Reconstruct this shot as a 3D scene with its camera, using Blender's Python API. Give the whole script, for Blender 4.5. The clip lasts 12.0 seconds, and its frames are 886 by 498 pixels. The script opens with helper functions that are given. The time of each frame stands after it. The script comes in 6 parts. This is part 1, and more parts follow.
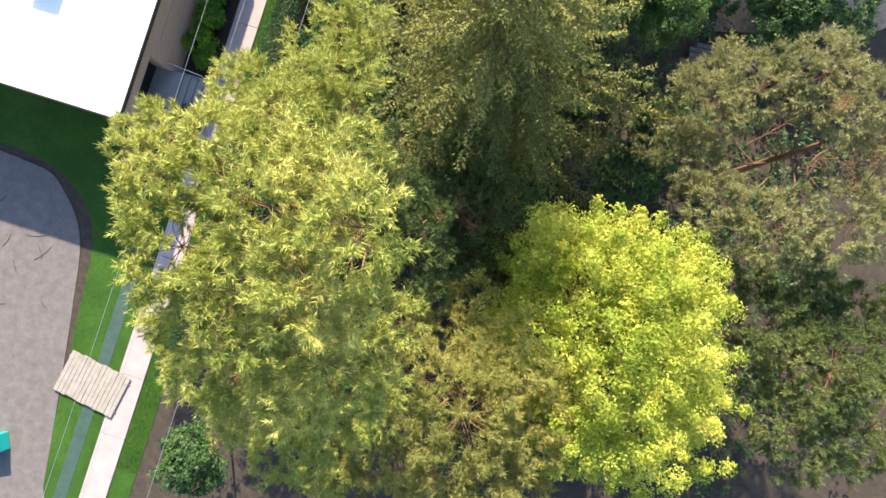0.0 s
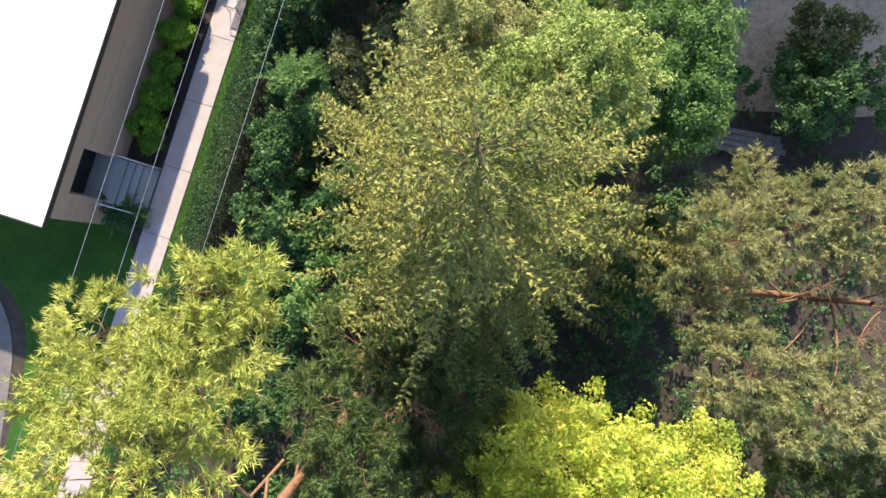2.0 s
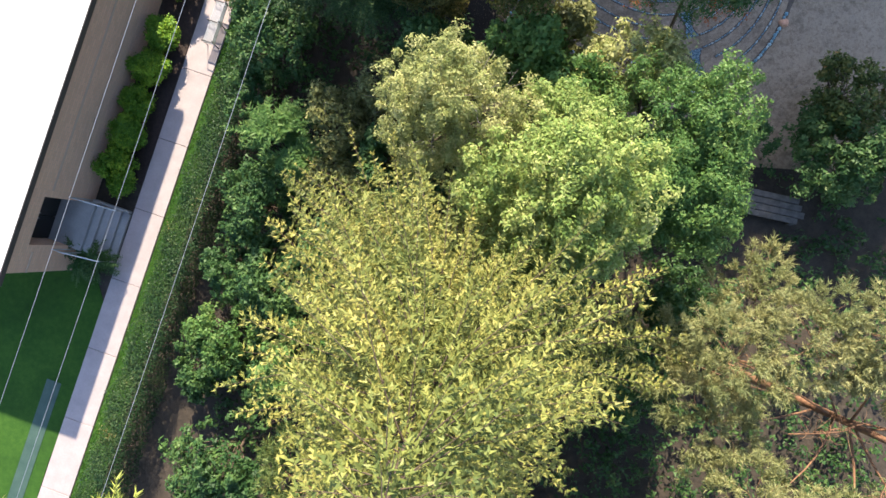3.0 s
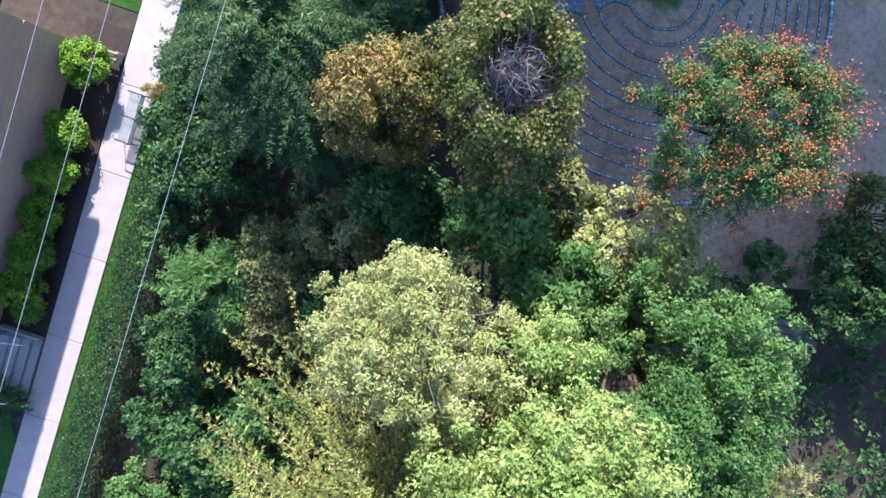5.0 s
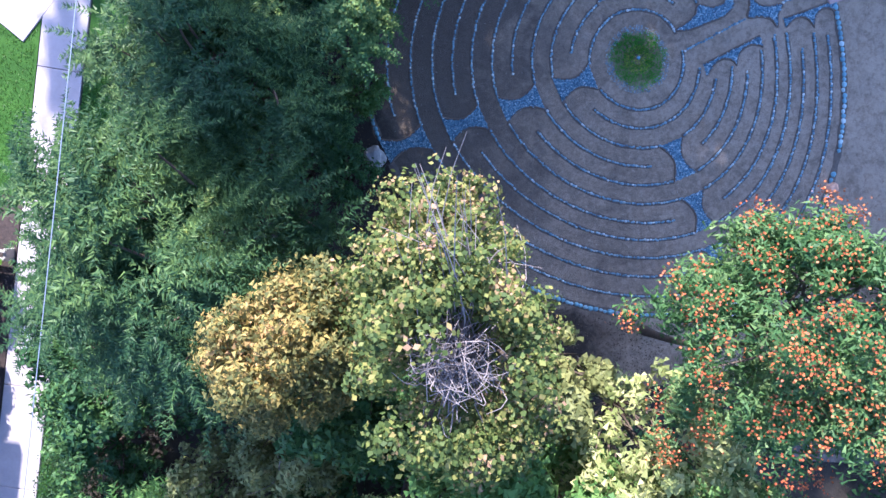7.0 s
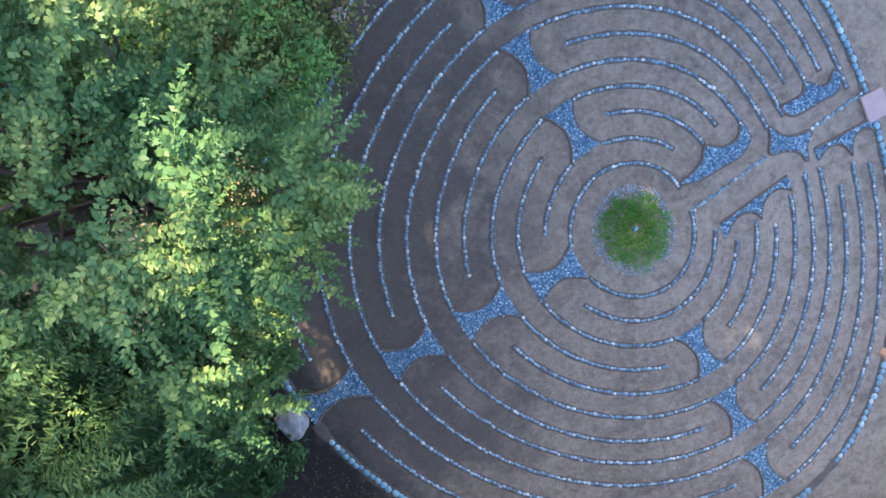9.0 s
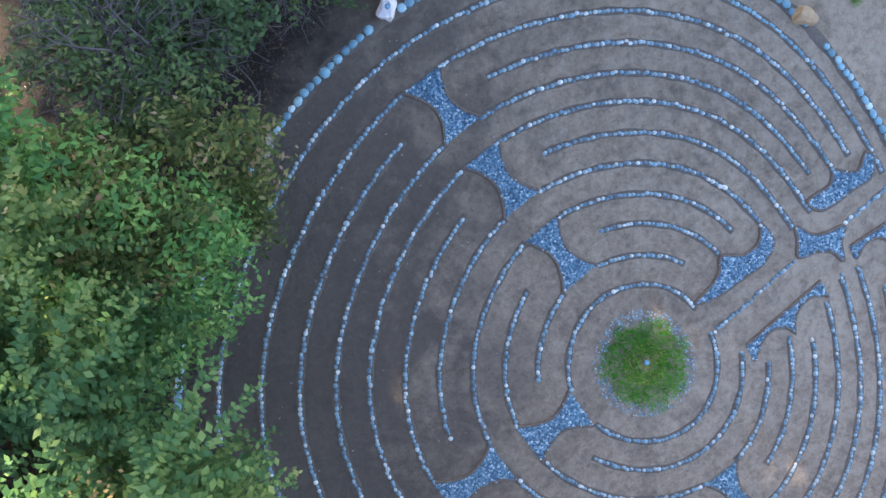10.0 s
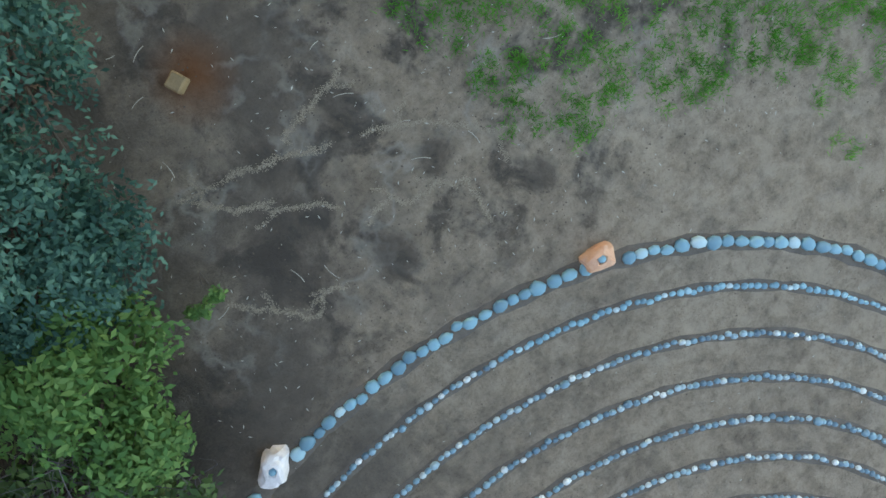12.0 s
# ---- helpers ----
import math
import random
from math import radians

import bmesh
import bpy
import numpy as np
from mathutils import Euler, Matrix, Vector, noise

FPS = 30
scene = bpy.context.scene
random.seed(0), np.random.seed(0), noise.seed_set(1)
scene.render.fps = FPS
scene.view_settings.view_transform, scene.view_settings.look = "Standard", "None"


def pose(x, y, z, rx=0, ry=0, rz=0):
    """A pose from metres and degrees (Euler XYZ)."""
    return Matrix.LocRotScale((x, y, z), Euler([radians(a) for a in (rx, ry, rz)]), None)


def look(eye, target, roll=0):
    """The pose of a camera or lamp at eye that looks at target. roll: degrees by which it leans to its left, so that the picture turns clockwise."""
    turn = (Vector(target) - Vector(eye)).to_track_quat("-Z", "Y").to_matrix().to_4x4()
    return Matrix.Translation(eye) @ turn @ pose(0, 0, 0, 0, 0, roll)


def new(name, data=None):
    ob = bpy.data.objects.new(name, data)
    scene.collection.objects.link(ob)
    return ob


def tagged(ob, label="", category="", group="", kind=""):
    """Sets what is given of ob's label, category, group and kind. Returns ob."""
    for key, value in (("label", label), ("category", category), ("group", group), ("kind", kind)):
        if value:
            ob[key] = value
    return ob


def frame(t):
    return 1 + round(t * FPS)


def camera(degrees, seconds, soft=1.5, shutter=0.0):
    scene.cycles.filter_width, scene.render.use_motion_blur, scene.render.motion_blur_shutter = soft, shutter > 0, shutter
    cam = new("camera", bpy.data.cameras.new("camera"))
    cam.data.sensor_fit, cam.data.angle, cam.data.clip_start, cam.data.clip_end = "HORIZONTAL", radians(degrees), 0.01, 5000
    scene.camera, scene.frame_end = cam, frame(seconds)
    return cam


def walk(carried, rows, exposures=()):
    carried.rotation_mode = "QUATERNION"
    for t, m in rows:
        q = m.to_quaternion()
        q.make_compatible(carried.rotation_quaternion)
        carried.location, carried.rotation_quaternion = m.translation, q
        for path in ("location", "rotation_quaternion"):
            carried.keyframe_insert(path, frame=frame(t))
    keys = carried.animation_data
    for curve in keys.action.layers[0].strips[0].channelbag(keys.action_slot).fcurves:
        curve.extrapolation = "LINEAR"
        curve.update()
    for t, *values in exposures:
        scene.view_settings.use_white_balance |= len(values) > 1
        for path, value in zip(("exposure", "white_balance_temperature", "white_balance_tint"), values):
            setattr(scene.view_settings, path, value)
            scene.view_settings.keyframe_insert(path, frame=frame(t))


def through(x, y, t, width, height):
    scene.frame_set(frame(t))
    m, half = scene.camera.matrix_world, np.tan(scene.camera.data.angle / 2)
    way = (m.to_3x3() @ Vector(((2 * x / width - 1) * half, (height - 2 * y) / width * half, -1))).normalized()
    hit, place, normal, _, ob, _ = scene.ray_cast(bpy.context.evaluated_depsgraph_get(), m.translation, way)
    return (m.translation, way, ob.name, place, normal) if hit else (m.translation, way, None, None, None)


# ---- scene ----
cam = camera(72.0, 12.0)
PATH = [
    (0, pose(-8.855, -19.903, 27.909, 1.649, 1.133, -1.453)),
    (0.5, pose(-8.587, -18.941, 27.045, 1.927, 1.235, -1.711)),
    (1, pose(-8.318, -17.931, 26.185, 2.212, 1.258, -1.184)),
    (1.5, pose(-8.016, -16.819, 25.367, 2.203, 1.493, -0.265)),
    (2, pose(-7.677, -15.507, 24.611, 1.874, 1.750, -1.458)),
    (2.5, pose(-7.284, -14.059, 23.831, 1.050, 1.986, -0.517)),
    (3, pose(-6.896, -12.517, 22.970, 0.085, 2.547, 0.087)),
    (3.5, pose(-6.579, -10.955, 22.093, -0.765, 2.833, -0.457)),
    (5.5, pose(-6.508, -5.426, 18.837, -5.251, 0.240, -0.171)),
    (6, pose(-6.120, -4.525, 17.957, -5.099, 0.091, -3.526)),
    (6.5, pose(-5.659, -3.684, 16.992, -4.637, 0.493, -6.605)),
    (7, pose(-5.200, -2.869, 16.077, -4.131, 0.744, -10.034)),
    (9, pose(-4.111, 2.546, 10.869, -7.387, -6.675, -17.986)),
    (9.5, pose(-3.487, 3.294, 9.813, -6.190, -7.145, -21.690)),
    (10, pose(-2.770, 4.088, 8.783, -5.445, -7.370, -22.515)),
    (10.5, pose(-1.909, 5.001, 7.758, -5.625, -6.944, -23.875)),
    (11, pose(-0.994, 5.969, 6.795, -5.922, -6.620, -28.059)),
    (11.5, pose(-0.150, 6.975, 5.914, -7.018, -6.960, -32.003)),
    (12, pose(0.681, 8.007, 5.116, -8.948, -7.690, -34.930)),
]
EXPOSURES = [(0.0, 1.78, 6400, 10), (1.5, 1.68, 6250, 9), (3.5, 1.88, 6100, 11), (5.5, 1.85, 5000, 15), (7.0, 2.4, 4950, 20), (9.5, 3.18, 6300, 15), (10.5, 3.2, 6550, 12), (12.0, 3.25, 7950, 2)]
walk(cam, PATH, EXPOSURES)

# ---------------------------------------------------------------- light
SUN_EL, SUN_AZ = radians(33), math.atan2(1.0, 0.0)   # where the sun stands, seen from the ground
to_sun = Vector((math.cos(SUN_EL) * math.cos(SUN_AZ), math.cos(SUN_EL) * math.sin(SUN_AZ), math.sin(SUN_EL)))
world = bpy.data.worlds.new("sky")
scene.world = world
world.use_nodes = True
sky = world.node_tree.nodes.new("ShaderNodeTexSky")
sky.sky_type, sky.sun_disc = "NISHITA", False
sky.sun_elevation, sky.sun_rotation = SUN_EL, math.pi / 2 - SUN_AZ
background = world.node_tree.nodes["Background"]
background.inputs["Strength"].default_value = 0.12
world.node_tree.links.new(sky.outputs[0], background.inputs["Color"])
sun_data = bpy.data.lights.new("sun", "SUN")
sun_data.energy, sun_data.angle, sun_data.color = 4.3, radians(0.8), (1.0, 0.84, 0.60)
sun = new("sun", sun_data)
sun.matrix_world = look(to_sun * 60, (0, 0, 0))


# ---------------------------------------------------------------- materials
def material(name):
    m = bpy.data.materials.new(name)
    m.use_nodes = True
    nt = m.node_tree
    return m, nt, nt.nodes["Principled BSDF"], nt.nodes["Material Output"]


def node(nt, kind, **values):
    n = nt.nodes.new(kind)
    for key, value in values.items():
        n.inputs[key].default_value = value
    return n


def ramp(nt, source, stops):
    r = nt.nodes.new("ShaderNodeValToRGB")
    e = r.color_ramp.elements
    while len(e) < len(stops):
        e.new(0.5)
    for el, (pos, col) in zip(e, stops):
        el.position, el.color = pos, (*col, 1)
    nt.links.new(source, r.inputs[0])
    return r.outputs[0]


def noise_tex(nt, scale, detail=6.0, rough=0.6, vector=None, distort=0.0):
    n = node(nt, "ShaderNodeTexNoise", Scale=scale, Detail=detail, Roughness=rough, Distortion=distort)
    if vector is not None:
        nt.links.new(vector, n.inputs["Vector"])
    return n.outputs[0]


def mix_rgb(nt, fac, a, b, blend="MIX"):
    n = nt.nodes.new("ShaderNodeMix")
    n.data_type, n.blend_type = "RGBA", blend
    for socket, value in ((n.inputs[0], fac), (n.inputs[6], a), (n.inputs[7], b)):
        if hasattr(value, "links"):
            nt.links.new(value, socket)
        elif isinstance(value, tuple):
            socket.default_value = (*value, 1)
        else:
            socket.default_value = value
    return n.outputs[2]


def maths(nt, op, a, b=0.0):
    n = nt.nodes.new("ShaderNodeMath")
    n.operation = op
    for socket, value in zip(n.inputs, (a, b)):
        if hasattr(value, "links"):
            nt.links.new(value, socket)
        else:
            socket.default_value = value
    return n.outputs[0]


def bump(nt, height, bsdf, strength=0.4, distance=0.02):
    b = node(nt, "ShaderNodeBump", Strength=strength, Distance=distance)
    nt.links.new(height, b.inputs["Height"])
    nt.links.new(b.outputs[0], bsdf.inputs["Normal"])


def place(nt):
    return nt.nodes.new("ShaderNodeNewGeometry").outputs["Position"]


def leaf_material(name, dark, mid, light, dry=None, through=0.3, patch=0.7, rough=0.5, dry_at=0.93, own=0.44):
    """Leaves: each takes its own tone, and whole boughs drift between the tones."""
    m, nt, bsdf, out = material(name)
    island = nt.nodes.new("ShaderNodeNewGeometry").outputs["Random Per Island"]
    big = noise_tex(nt, patch, 3.0, 0.5, place(nt))
    both = maths(nt, "ADD", maths(nt, "ADD", maths(nt, "MULTIPLY", island, own), 0.30 - own / 2), maths(nt, "MULTIPLY", maths(nt, "SUBTRACT", big, 0.3), 0.95))
    stops = [(0.1, dark), (0.48, mid), (dry_at - 0.13, light)]
    if dry:
        stops.append((dry_at, dry))
    col = ramp(nt, both, stops)
    nt.links.new(col, bsdf.inputs["Base Color"])
    bsdf.inputs["Roughness"].default_value = rough
    bsdf.inputs["Specular IOR Level"].default_value = 0.18
    tr = nt.nodes.new("ShaderNodeBsdfTranslucent")
    nt.links.new(mix_rgb(nt, 0.5, col, light), tr.inputs["Color"])
    mx = node(nt, "ShaderNodeMixShader", Fac=through)
    nt.links.new(bsdf.outputs[0], mx.inputs[1])
    nt.links.new(tr.outputs[0], mx.inputs[2])
    nt.links.new(mx.outputs[0], out.inputs["Surface"])
    return m


def plain(name, a, b, scale=6.0, rough=0.8, relief=0.3, metallic=0.0, depth=0.01, spread=(0.3, 0.7)):
    """A surface that drifts between two tones, with grain at two sizes."""
    m, nt, bsdf, _ = material(name)
    p = place(nt)
    big, fine = noise_tex(nt, scale, 5.0, 0.6, p), noise_tex(nt, scale * 9, 3.0, 0.7, p)
    mixed = maths(nt, "ADD", maths(nt, "MULTIPLY", big, 0.65), maths(nt, "MULTIPLY", fine, 0.35))
    nt.links.new(ramp(nt, mixed, [(spread[0], a), (spread[1], b)]), bsdf.inputs["Base Color"])
    bsdf.inputs["Roughness"].default_value, bsdf.inputs["Metallic"].default_value = rough, metallic
    bump(nt, mixed, bsdf, relief, depth)
    return m


def pebble_material(name, stops, rough=0.6, by_object=True):
    m, nt, bsdf, _ = material(name)
    p = place(nt)
    pick = nt.nodes.new("ShaderNodeObjectInfo").outputs["Random"] if by_object else nt.nodes.new("ShaderNodeNewGeometry").outputs["Random Per Island"]
    grain = noise_tex(nt, 40.0, 4.0, 0.7, p)
    base = ramp(nt, pick, stops)
    col = mix_rgb(nt, maths(nt, "MULTIPLY", grain, 0.35), base, (0.10, 0.16, 0.20))
    nt.links.new(col, bsdf.inputs["Base Color"])
    bsdf.inputs["Roughness"].default_value = rough
    bump(nt, grain, bsdf, 0.25, 0.004)
    return m


def soil_material():
    """Trodden earth: dark damp parts, pale dust, crumbs, thin dried ridges, one rust stain, and painted shade beside
    the wood.
    """
    m, nt, bsdf, _ = material("soil")
    p = place(nt)
    big, mid, fine = noise_tex(nt, 0.45, 5.0, 0.6, p), noise_tex(nt, 2.2, 8.0, 0.7, p, 0.6), noise_tex(nt, 46.0, 5.0, 0.8, p)
    col = ramp(nt, big, [(0.32, (0.268, 0.196, 0.141)), (0.5, (0.36, 0.264, 0.188)), (0.68, (0.445, 0.33, 0.238))])
    sep = nt.nodes.new("ShaderNodeSeparateXYZ")
    nt.links.new(p, sep.inputs[0])
    open_earth = ramp(nt, maths(nt, "SUBTRACT", sep.outputs[1], 6.3), [(0.0, (0.3, 0.3, 0.3)), (0.6, (1, 1, 1))])
    blot = noise_tex(nt, 1.5, 9.0, 0.60, p, 0.4)
    col = mix_rgb(nt, ramp(nt, mid, [(0.53, (0, 0, 0)), (0.72, (0.6, 0.6, 0.6))]), col, (0.33, 0.265, 0.21))
    col = mix_rgb(nt, maths(nt, "MULTIPLY", ramp(nt, blot, [(0.41, (0.8, 0.8, 0.8)), (0.49, (0, 0, 0))]), open_earth), col, (0.075, 0.060, 0.050))
    col = mix_rgb(nt, ramp(nt, blot, [(0.60, (0, 0, 0)), (0.72, (0.5, 0.5, 0.5))]), col, (0.24, 0.165, 0.105))
    col = mix_rgb(nt, ramp(nt, fine, [(0.57, (0, 0, 0)), (0.66, (0.75, 0.75, 0.75))]), col, (0.05, 0.04, 0.034))
    col = mix_rgb(nt, ramp(nt, fine, [(0.30, (0.6, 0.6, 0.6)), (0.40, (0, 0, 0))]), col, (0.38, 0.32, 0.26))
    clod = noise_tex(nt, 9.0, 10.0, 0.78, p, 0.2)
    col = mix_rgb(nt, 1.0, col, ramp(nt, clod, [(0.32, (0.42, 0.42, 0.42)), (0.48, (0.74, 0.74, 0.74)), (0.66, (1, 1, 1))]), "MULTIPLY")
    # pale dust trodden into the paths, thickest towards the open side
    worn = noise_tex(nt, 4.2, 8.0, 0.66, p, 0.3)
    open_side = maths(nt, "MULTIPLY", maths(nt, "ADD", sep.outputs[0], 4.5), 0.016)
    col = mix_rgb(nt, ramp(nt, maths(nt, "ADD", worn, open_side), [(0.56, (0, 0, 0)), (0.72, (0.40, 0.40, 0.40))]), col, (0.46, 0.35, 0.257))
    # damp dark earth beside the wood, with the trees' shade painted in
    damp_shade = noise_tex(nt, 0.9, 6.0, 0.6, p, 0.6)
    col = mix_rgb(nt, ramp(nt, maths(nt, "SUBTRACT", damp_shade, maths(nt, "MULTIPLY", maths(nt, "ADD", maths(nt, "SUBTRACT", maths(nt, "MULTIPLY", sep.outputs[0], 0.94), maths(nt, "MULTIPLY", sep.outputs[1], 0.34)), 2.0), 0.12)), [(0.42, (0, 0, 0)), (0.72, (0.80, 0.80, 0.80))]), col, (0.085, 0.068, 0.056))
    # dried ridges on the bare ground beyond the labyrinth
    warp = nt.nodes.new("ShaderNodeVectorMath")
    warp.operation = "ADD"
    nz = node(nt, "ShaderNodeTexNoise", Scale=2.6, Detail=4.0)
    nt.links.new(p, nz.inputs["Vector"])
    nt.links.new(p, warp.inputs[0])
    nt.links.new(nz.outputs["Color"], warp.inputs[1])
    vor = node(nt, "ShaderNodeTexVoronoi", Scale=1.05)
    vor.feature = "DISTANCE_TO_EDGE"
    nt.links.new(warp.outputs[0], vor.inputs["Vector"])
    edge = ramp(nt, vor.outputs["Distance"], [(0.0, (0.4, 0.4, 0.4)), (0.07, (0, 0, 0))])
    beyond = ramp(nt, maths(nt, "MULTIPLY", maths(nt, "SUBTRACT", sep.outputs[1], 6.7), 1.0), [(0.0, (0, 0, 0)), (0.5, (1, 1, 1))])
    patchy = ramp(nt, noise_tex(nt, 1.1, 2.0, 0.5, p), [(0.45, (0, 0, 0)), (0.56, (1, 1, 1))])
    ridge = maths(nt, "MULTIPLY", maths(nt, "MULTIPLY", edge, beyond), patchy)
    col = mix_rgb(nt, ridge, col, (0.36, 0.31, 0.26))
    # dark wet hollows between the ridges
    for hx, hy, hr in ((-0.12, 7.86, 0.42), (-0.36, 7.47, 0.36), (1.85, 6.98, 0.20), (-0.02, 8.36, 0.30), (0.42, 7.14, 0.26), (1.18, 7.62, 0.24), (-1.05, 8.15, 0.34), (0.75, 8.35, 0.22)):
        gap = nt.nodes.new("ShaderNodeVectorMath")
        gap.operation = "DISTANCE"
        nt.links.new(p, gap.inputs[0])
        gap.inputs[1].default_value = (hx, hy, 0.0)
        wet = maths(nt, "ADD", maths(nt, "MULTIPLY", gap.outputs["Value"], 1 / hr), maths(nt, "MULTIPLY", maths(nt, "SUBTRACT", blot, 0.5), 3.2))
        col = mix_rgb(nt, ramp(nt, wet, [(0.45, (0.62, 0.62, 0.62)), (1.05, (0, 0, 0))]), col, (0.068, 0.053, 0.043))
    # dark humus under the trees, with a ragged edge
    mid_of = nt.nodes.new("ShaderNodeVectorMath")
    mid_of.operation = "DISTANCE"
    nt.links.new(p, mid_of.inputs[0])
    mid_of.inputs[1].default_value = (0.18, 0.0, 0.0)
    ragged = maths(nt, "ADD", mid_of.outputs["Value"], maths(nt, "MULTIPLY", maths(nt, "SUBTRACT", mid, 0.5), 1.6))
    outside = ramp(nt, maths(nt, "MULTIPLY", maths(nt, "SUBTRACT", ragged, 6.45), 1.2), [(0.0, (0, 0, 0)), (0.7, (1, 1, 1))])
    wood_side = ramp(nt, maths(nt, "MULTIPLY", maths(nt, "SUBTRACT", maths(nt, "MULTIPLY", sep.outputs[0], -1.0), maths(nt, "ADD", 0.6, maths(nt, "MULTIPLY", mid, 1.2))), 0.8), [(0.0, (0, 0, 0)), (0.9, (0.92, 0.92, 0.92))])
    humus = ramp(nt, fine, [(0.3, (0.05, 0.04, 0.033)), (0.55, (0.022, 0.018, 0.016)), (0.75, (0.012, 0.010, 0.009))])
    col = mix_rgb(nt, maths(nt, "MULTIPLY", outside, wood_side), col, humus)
    # rust round the small timber block
    away = nt.nodes.new("ShaderNodeVectorMath")
    away.operation = "DISTANCE"
    nt.links.new(p, away.inputs[0])
    away.inputs[1].default_value = (-0.03, 9.22, 0.0)
    rust = ramp(nt, maths(nt, "ADD", away.outputs["Value"], maths(nt, "MULTIPLY", mid, 0.2)), [(0.16, (0.85, 0.85, 0.85)), (0.5, (0, 0, 0))])
    col = mix_rgb(nt, rust, col, (0.16, 0.055, 0.016))
    nt.links.new(col, bsdf.inputs["Base Color"])
    bsdf.inputs["Roughness"].default_value = 0.95
    bsdf.inputs["Specular IOR Level"].default_value = 0.15
    bump(nt, maths(nt, "ADD", maths(nt, "MULTIPLY", fine, 0.4), maths(nt, "ADD", mid, maths(nt, "MULTIPLY", clod, 0.7))), bsdf, 1.0, 0.05)
    return m


def grass_material(name, a, b, c):
    m, nt, bsdf, _ = material(name)
    p = place(nt)
    big, mid, fine = noise_tex(nt, 0.5, 4.0, 0.6, p), noise_tex(nt, 5.0, 5.0, 0.7, p), noise_tex(nt, 60.0, 3.0, 0.7, p)
    mixed = maths(nt, "ADD", maths(nt, "MULTIPLY", big, 0.4), maths(nt, "ADD", maths(nt, "MULTIPLY", mid, 0.3), maths(nt, "MULTIPLY", fine, 0.3)))
    nt.links.new(ramp(nt, mixed, [(0.34, a), (0.5, b), (0.64, c)]), bsdf.inputs["Base Color"])
    bsdf.inputs["Roughness"].default_value = 0.9
    bsdf.inputs["Specular IOR Level"].default_value = 0.2
    bump(nt, mixed, bsdf, 0.8, 0.04)
    return m


def brick_material():
    m, nt, bsdf, _ = material("brick_wall")
    tc = nt.nodes.new("ShaderNodeTexCoord")
    bt = node(nt, "ShaderNodeTexBrick", Scale=1.0)
    bt.inputs["Brick Width"].default_value, bt.inputs["Row Height"].default_value = 0.3, 0.1
    bt.inputs["Mortar Size"].default_value = 0.008
    bt.inputs["Color1"].default_value, bt.inputs["Color2"].default_value = (0.70, 0.44, 0.32, 1), (0.60, 0.37, 0.265, 1)
    bt.inputs["Mortar"].default_value = (0.46, 0.36, 0.29, 1)
    nt.links.new(tc.outputs["UV"], bt.inputs["Vector"])
    p = place(nt)
    col = mix_rgb(nt, maths(nt, "MULTIPLY", noise_tex(nt, 0.9, 5.0, 0.6, p), 0.5), bt.outputs[0], (0.58, 0.38, 0.29))
    nt.links.new(col, bsdf.inputs["Base Color"])
    bsdf.inputs["Roughness"].default_value = 0.85
    bump(nt, bt.outputs["Fac"], bsdf, -0.4, 0.01)
    return m


SOIL = soil_material()
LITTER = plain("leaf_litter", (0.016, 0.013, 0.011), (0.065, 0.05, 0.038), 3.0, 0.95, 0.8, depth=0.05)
LAWN = grass_material("lawn", (0.014, 0.042, 0.006), (0.026, 0.075, 0.009), (0.05, 0.115, 0.015))
GRAVEL_YARD = plain("pale_gravel", (0.085, 0.078, 0.081), (0.16, 0.147, 0.15), 2.2, 0.95, 0.7, depth=0.03)
CONCRETE = plain("pale_concrete", (0.28, 0.245, 0.25), (0.39, 0.335, 0.345), 1.6, 0.85, 0.2)
STEP_CONCRETE = plain("grey_concrete", (0.24, 0.24, 0.25), (0.34, 0.34, 0.35), 2.0, 0.85, 0.2)
ROOFING = plain("white_roof_membrane", (0.84, 0.84, 0.84), (0.9, 0.9, 0.9), 0.7, 0.6, 0.1)
FASCIA = plain("dark_fascia", (0.035, 0.03, 0.03), (0.06, 0.05, 0.05), 3.0, 0.6, 0.1)
BRICK = brick_material()
DARK_DOOR = plain("dark_door", (0.012, 0.013, 0.016), (0.02, 0.022, 0.026), 3.0, 0.4, 0.1)
METAL = plain("galvanised_metal", (0.42, 0.44, 0.47), (0.55, 0.57, 0.6), 8.0, 0.45, 0.1, 0.7)
DARK_METAL = plain("dark_metal", (0.05, 0.05, 0.055), (0.09, 0.09, 0.1), 8.0, 0.5, 0.1, 0.5)
WIRE = plain("weathered_wire", (0.22, 0.24, 0.30), (0.34, 0.36, 0.42), 9.0, 0.5, 0.1, 0.3)
# darker copy of the weathered wood, shade under the trees put into its colour
SHADED_WOOD = plain("shaded_weathered_wood", (0.05, 0.046, 0.044), (0.15, 0.135, 0.125), 5.0, 0.9, 0.6, depth=0.02)
OLD_WOOD = plain("weathered_wood", (0.09, 0.08, 0.075), (0.27, 0.24, 0.22), 5.0, 0.9, 0.6, depth=0.02)
DECK_WOOD = plain("pale_boards", (0.20, 0.185, 0.17), (0.34, 0.31, 0.28), 4.0, 0.9, 0.4, depth=0.01)
TIMBER = plain("ochre_timber", (0.15, 0.095, 0.045), (0.27, 0.175, 0.085), 9.0, 0.85, 0.4)
TEAL = plain("turquoise_plastic", (0.0, 0.42, 0.40), (0.01, 0.5, 0.47), 3.0, 0.45, 0.1)
MULCH = plain("dark_mulch", (0.015, 0.010, 0.010), (0.05, 0.032, 0.028), 9.0, 0.95, 0.9, depth=0.03)
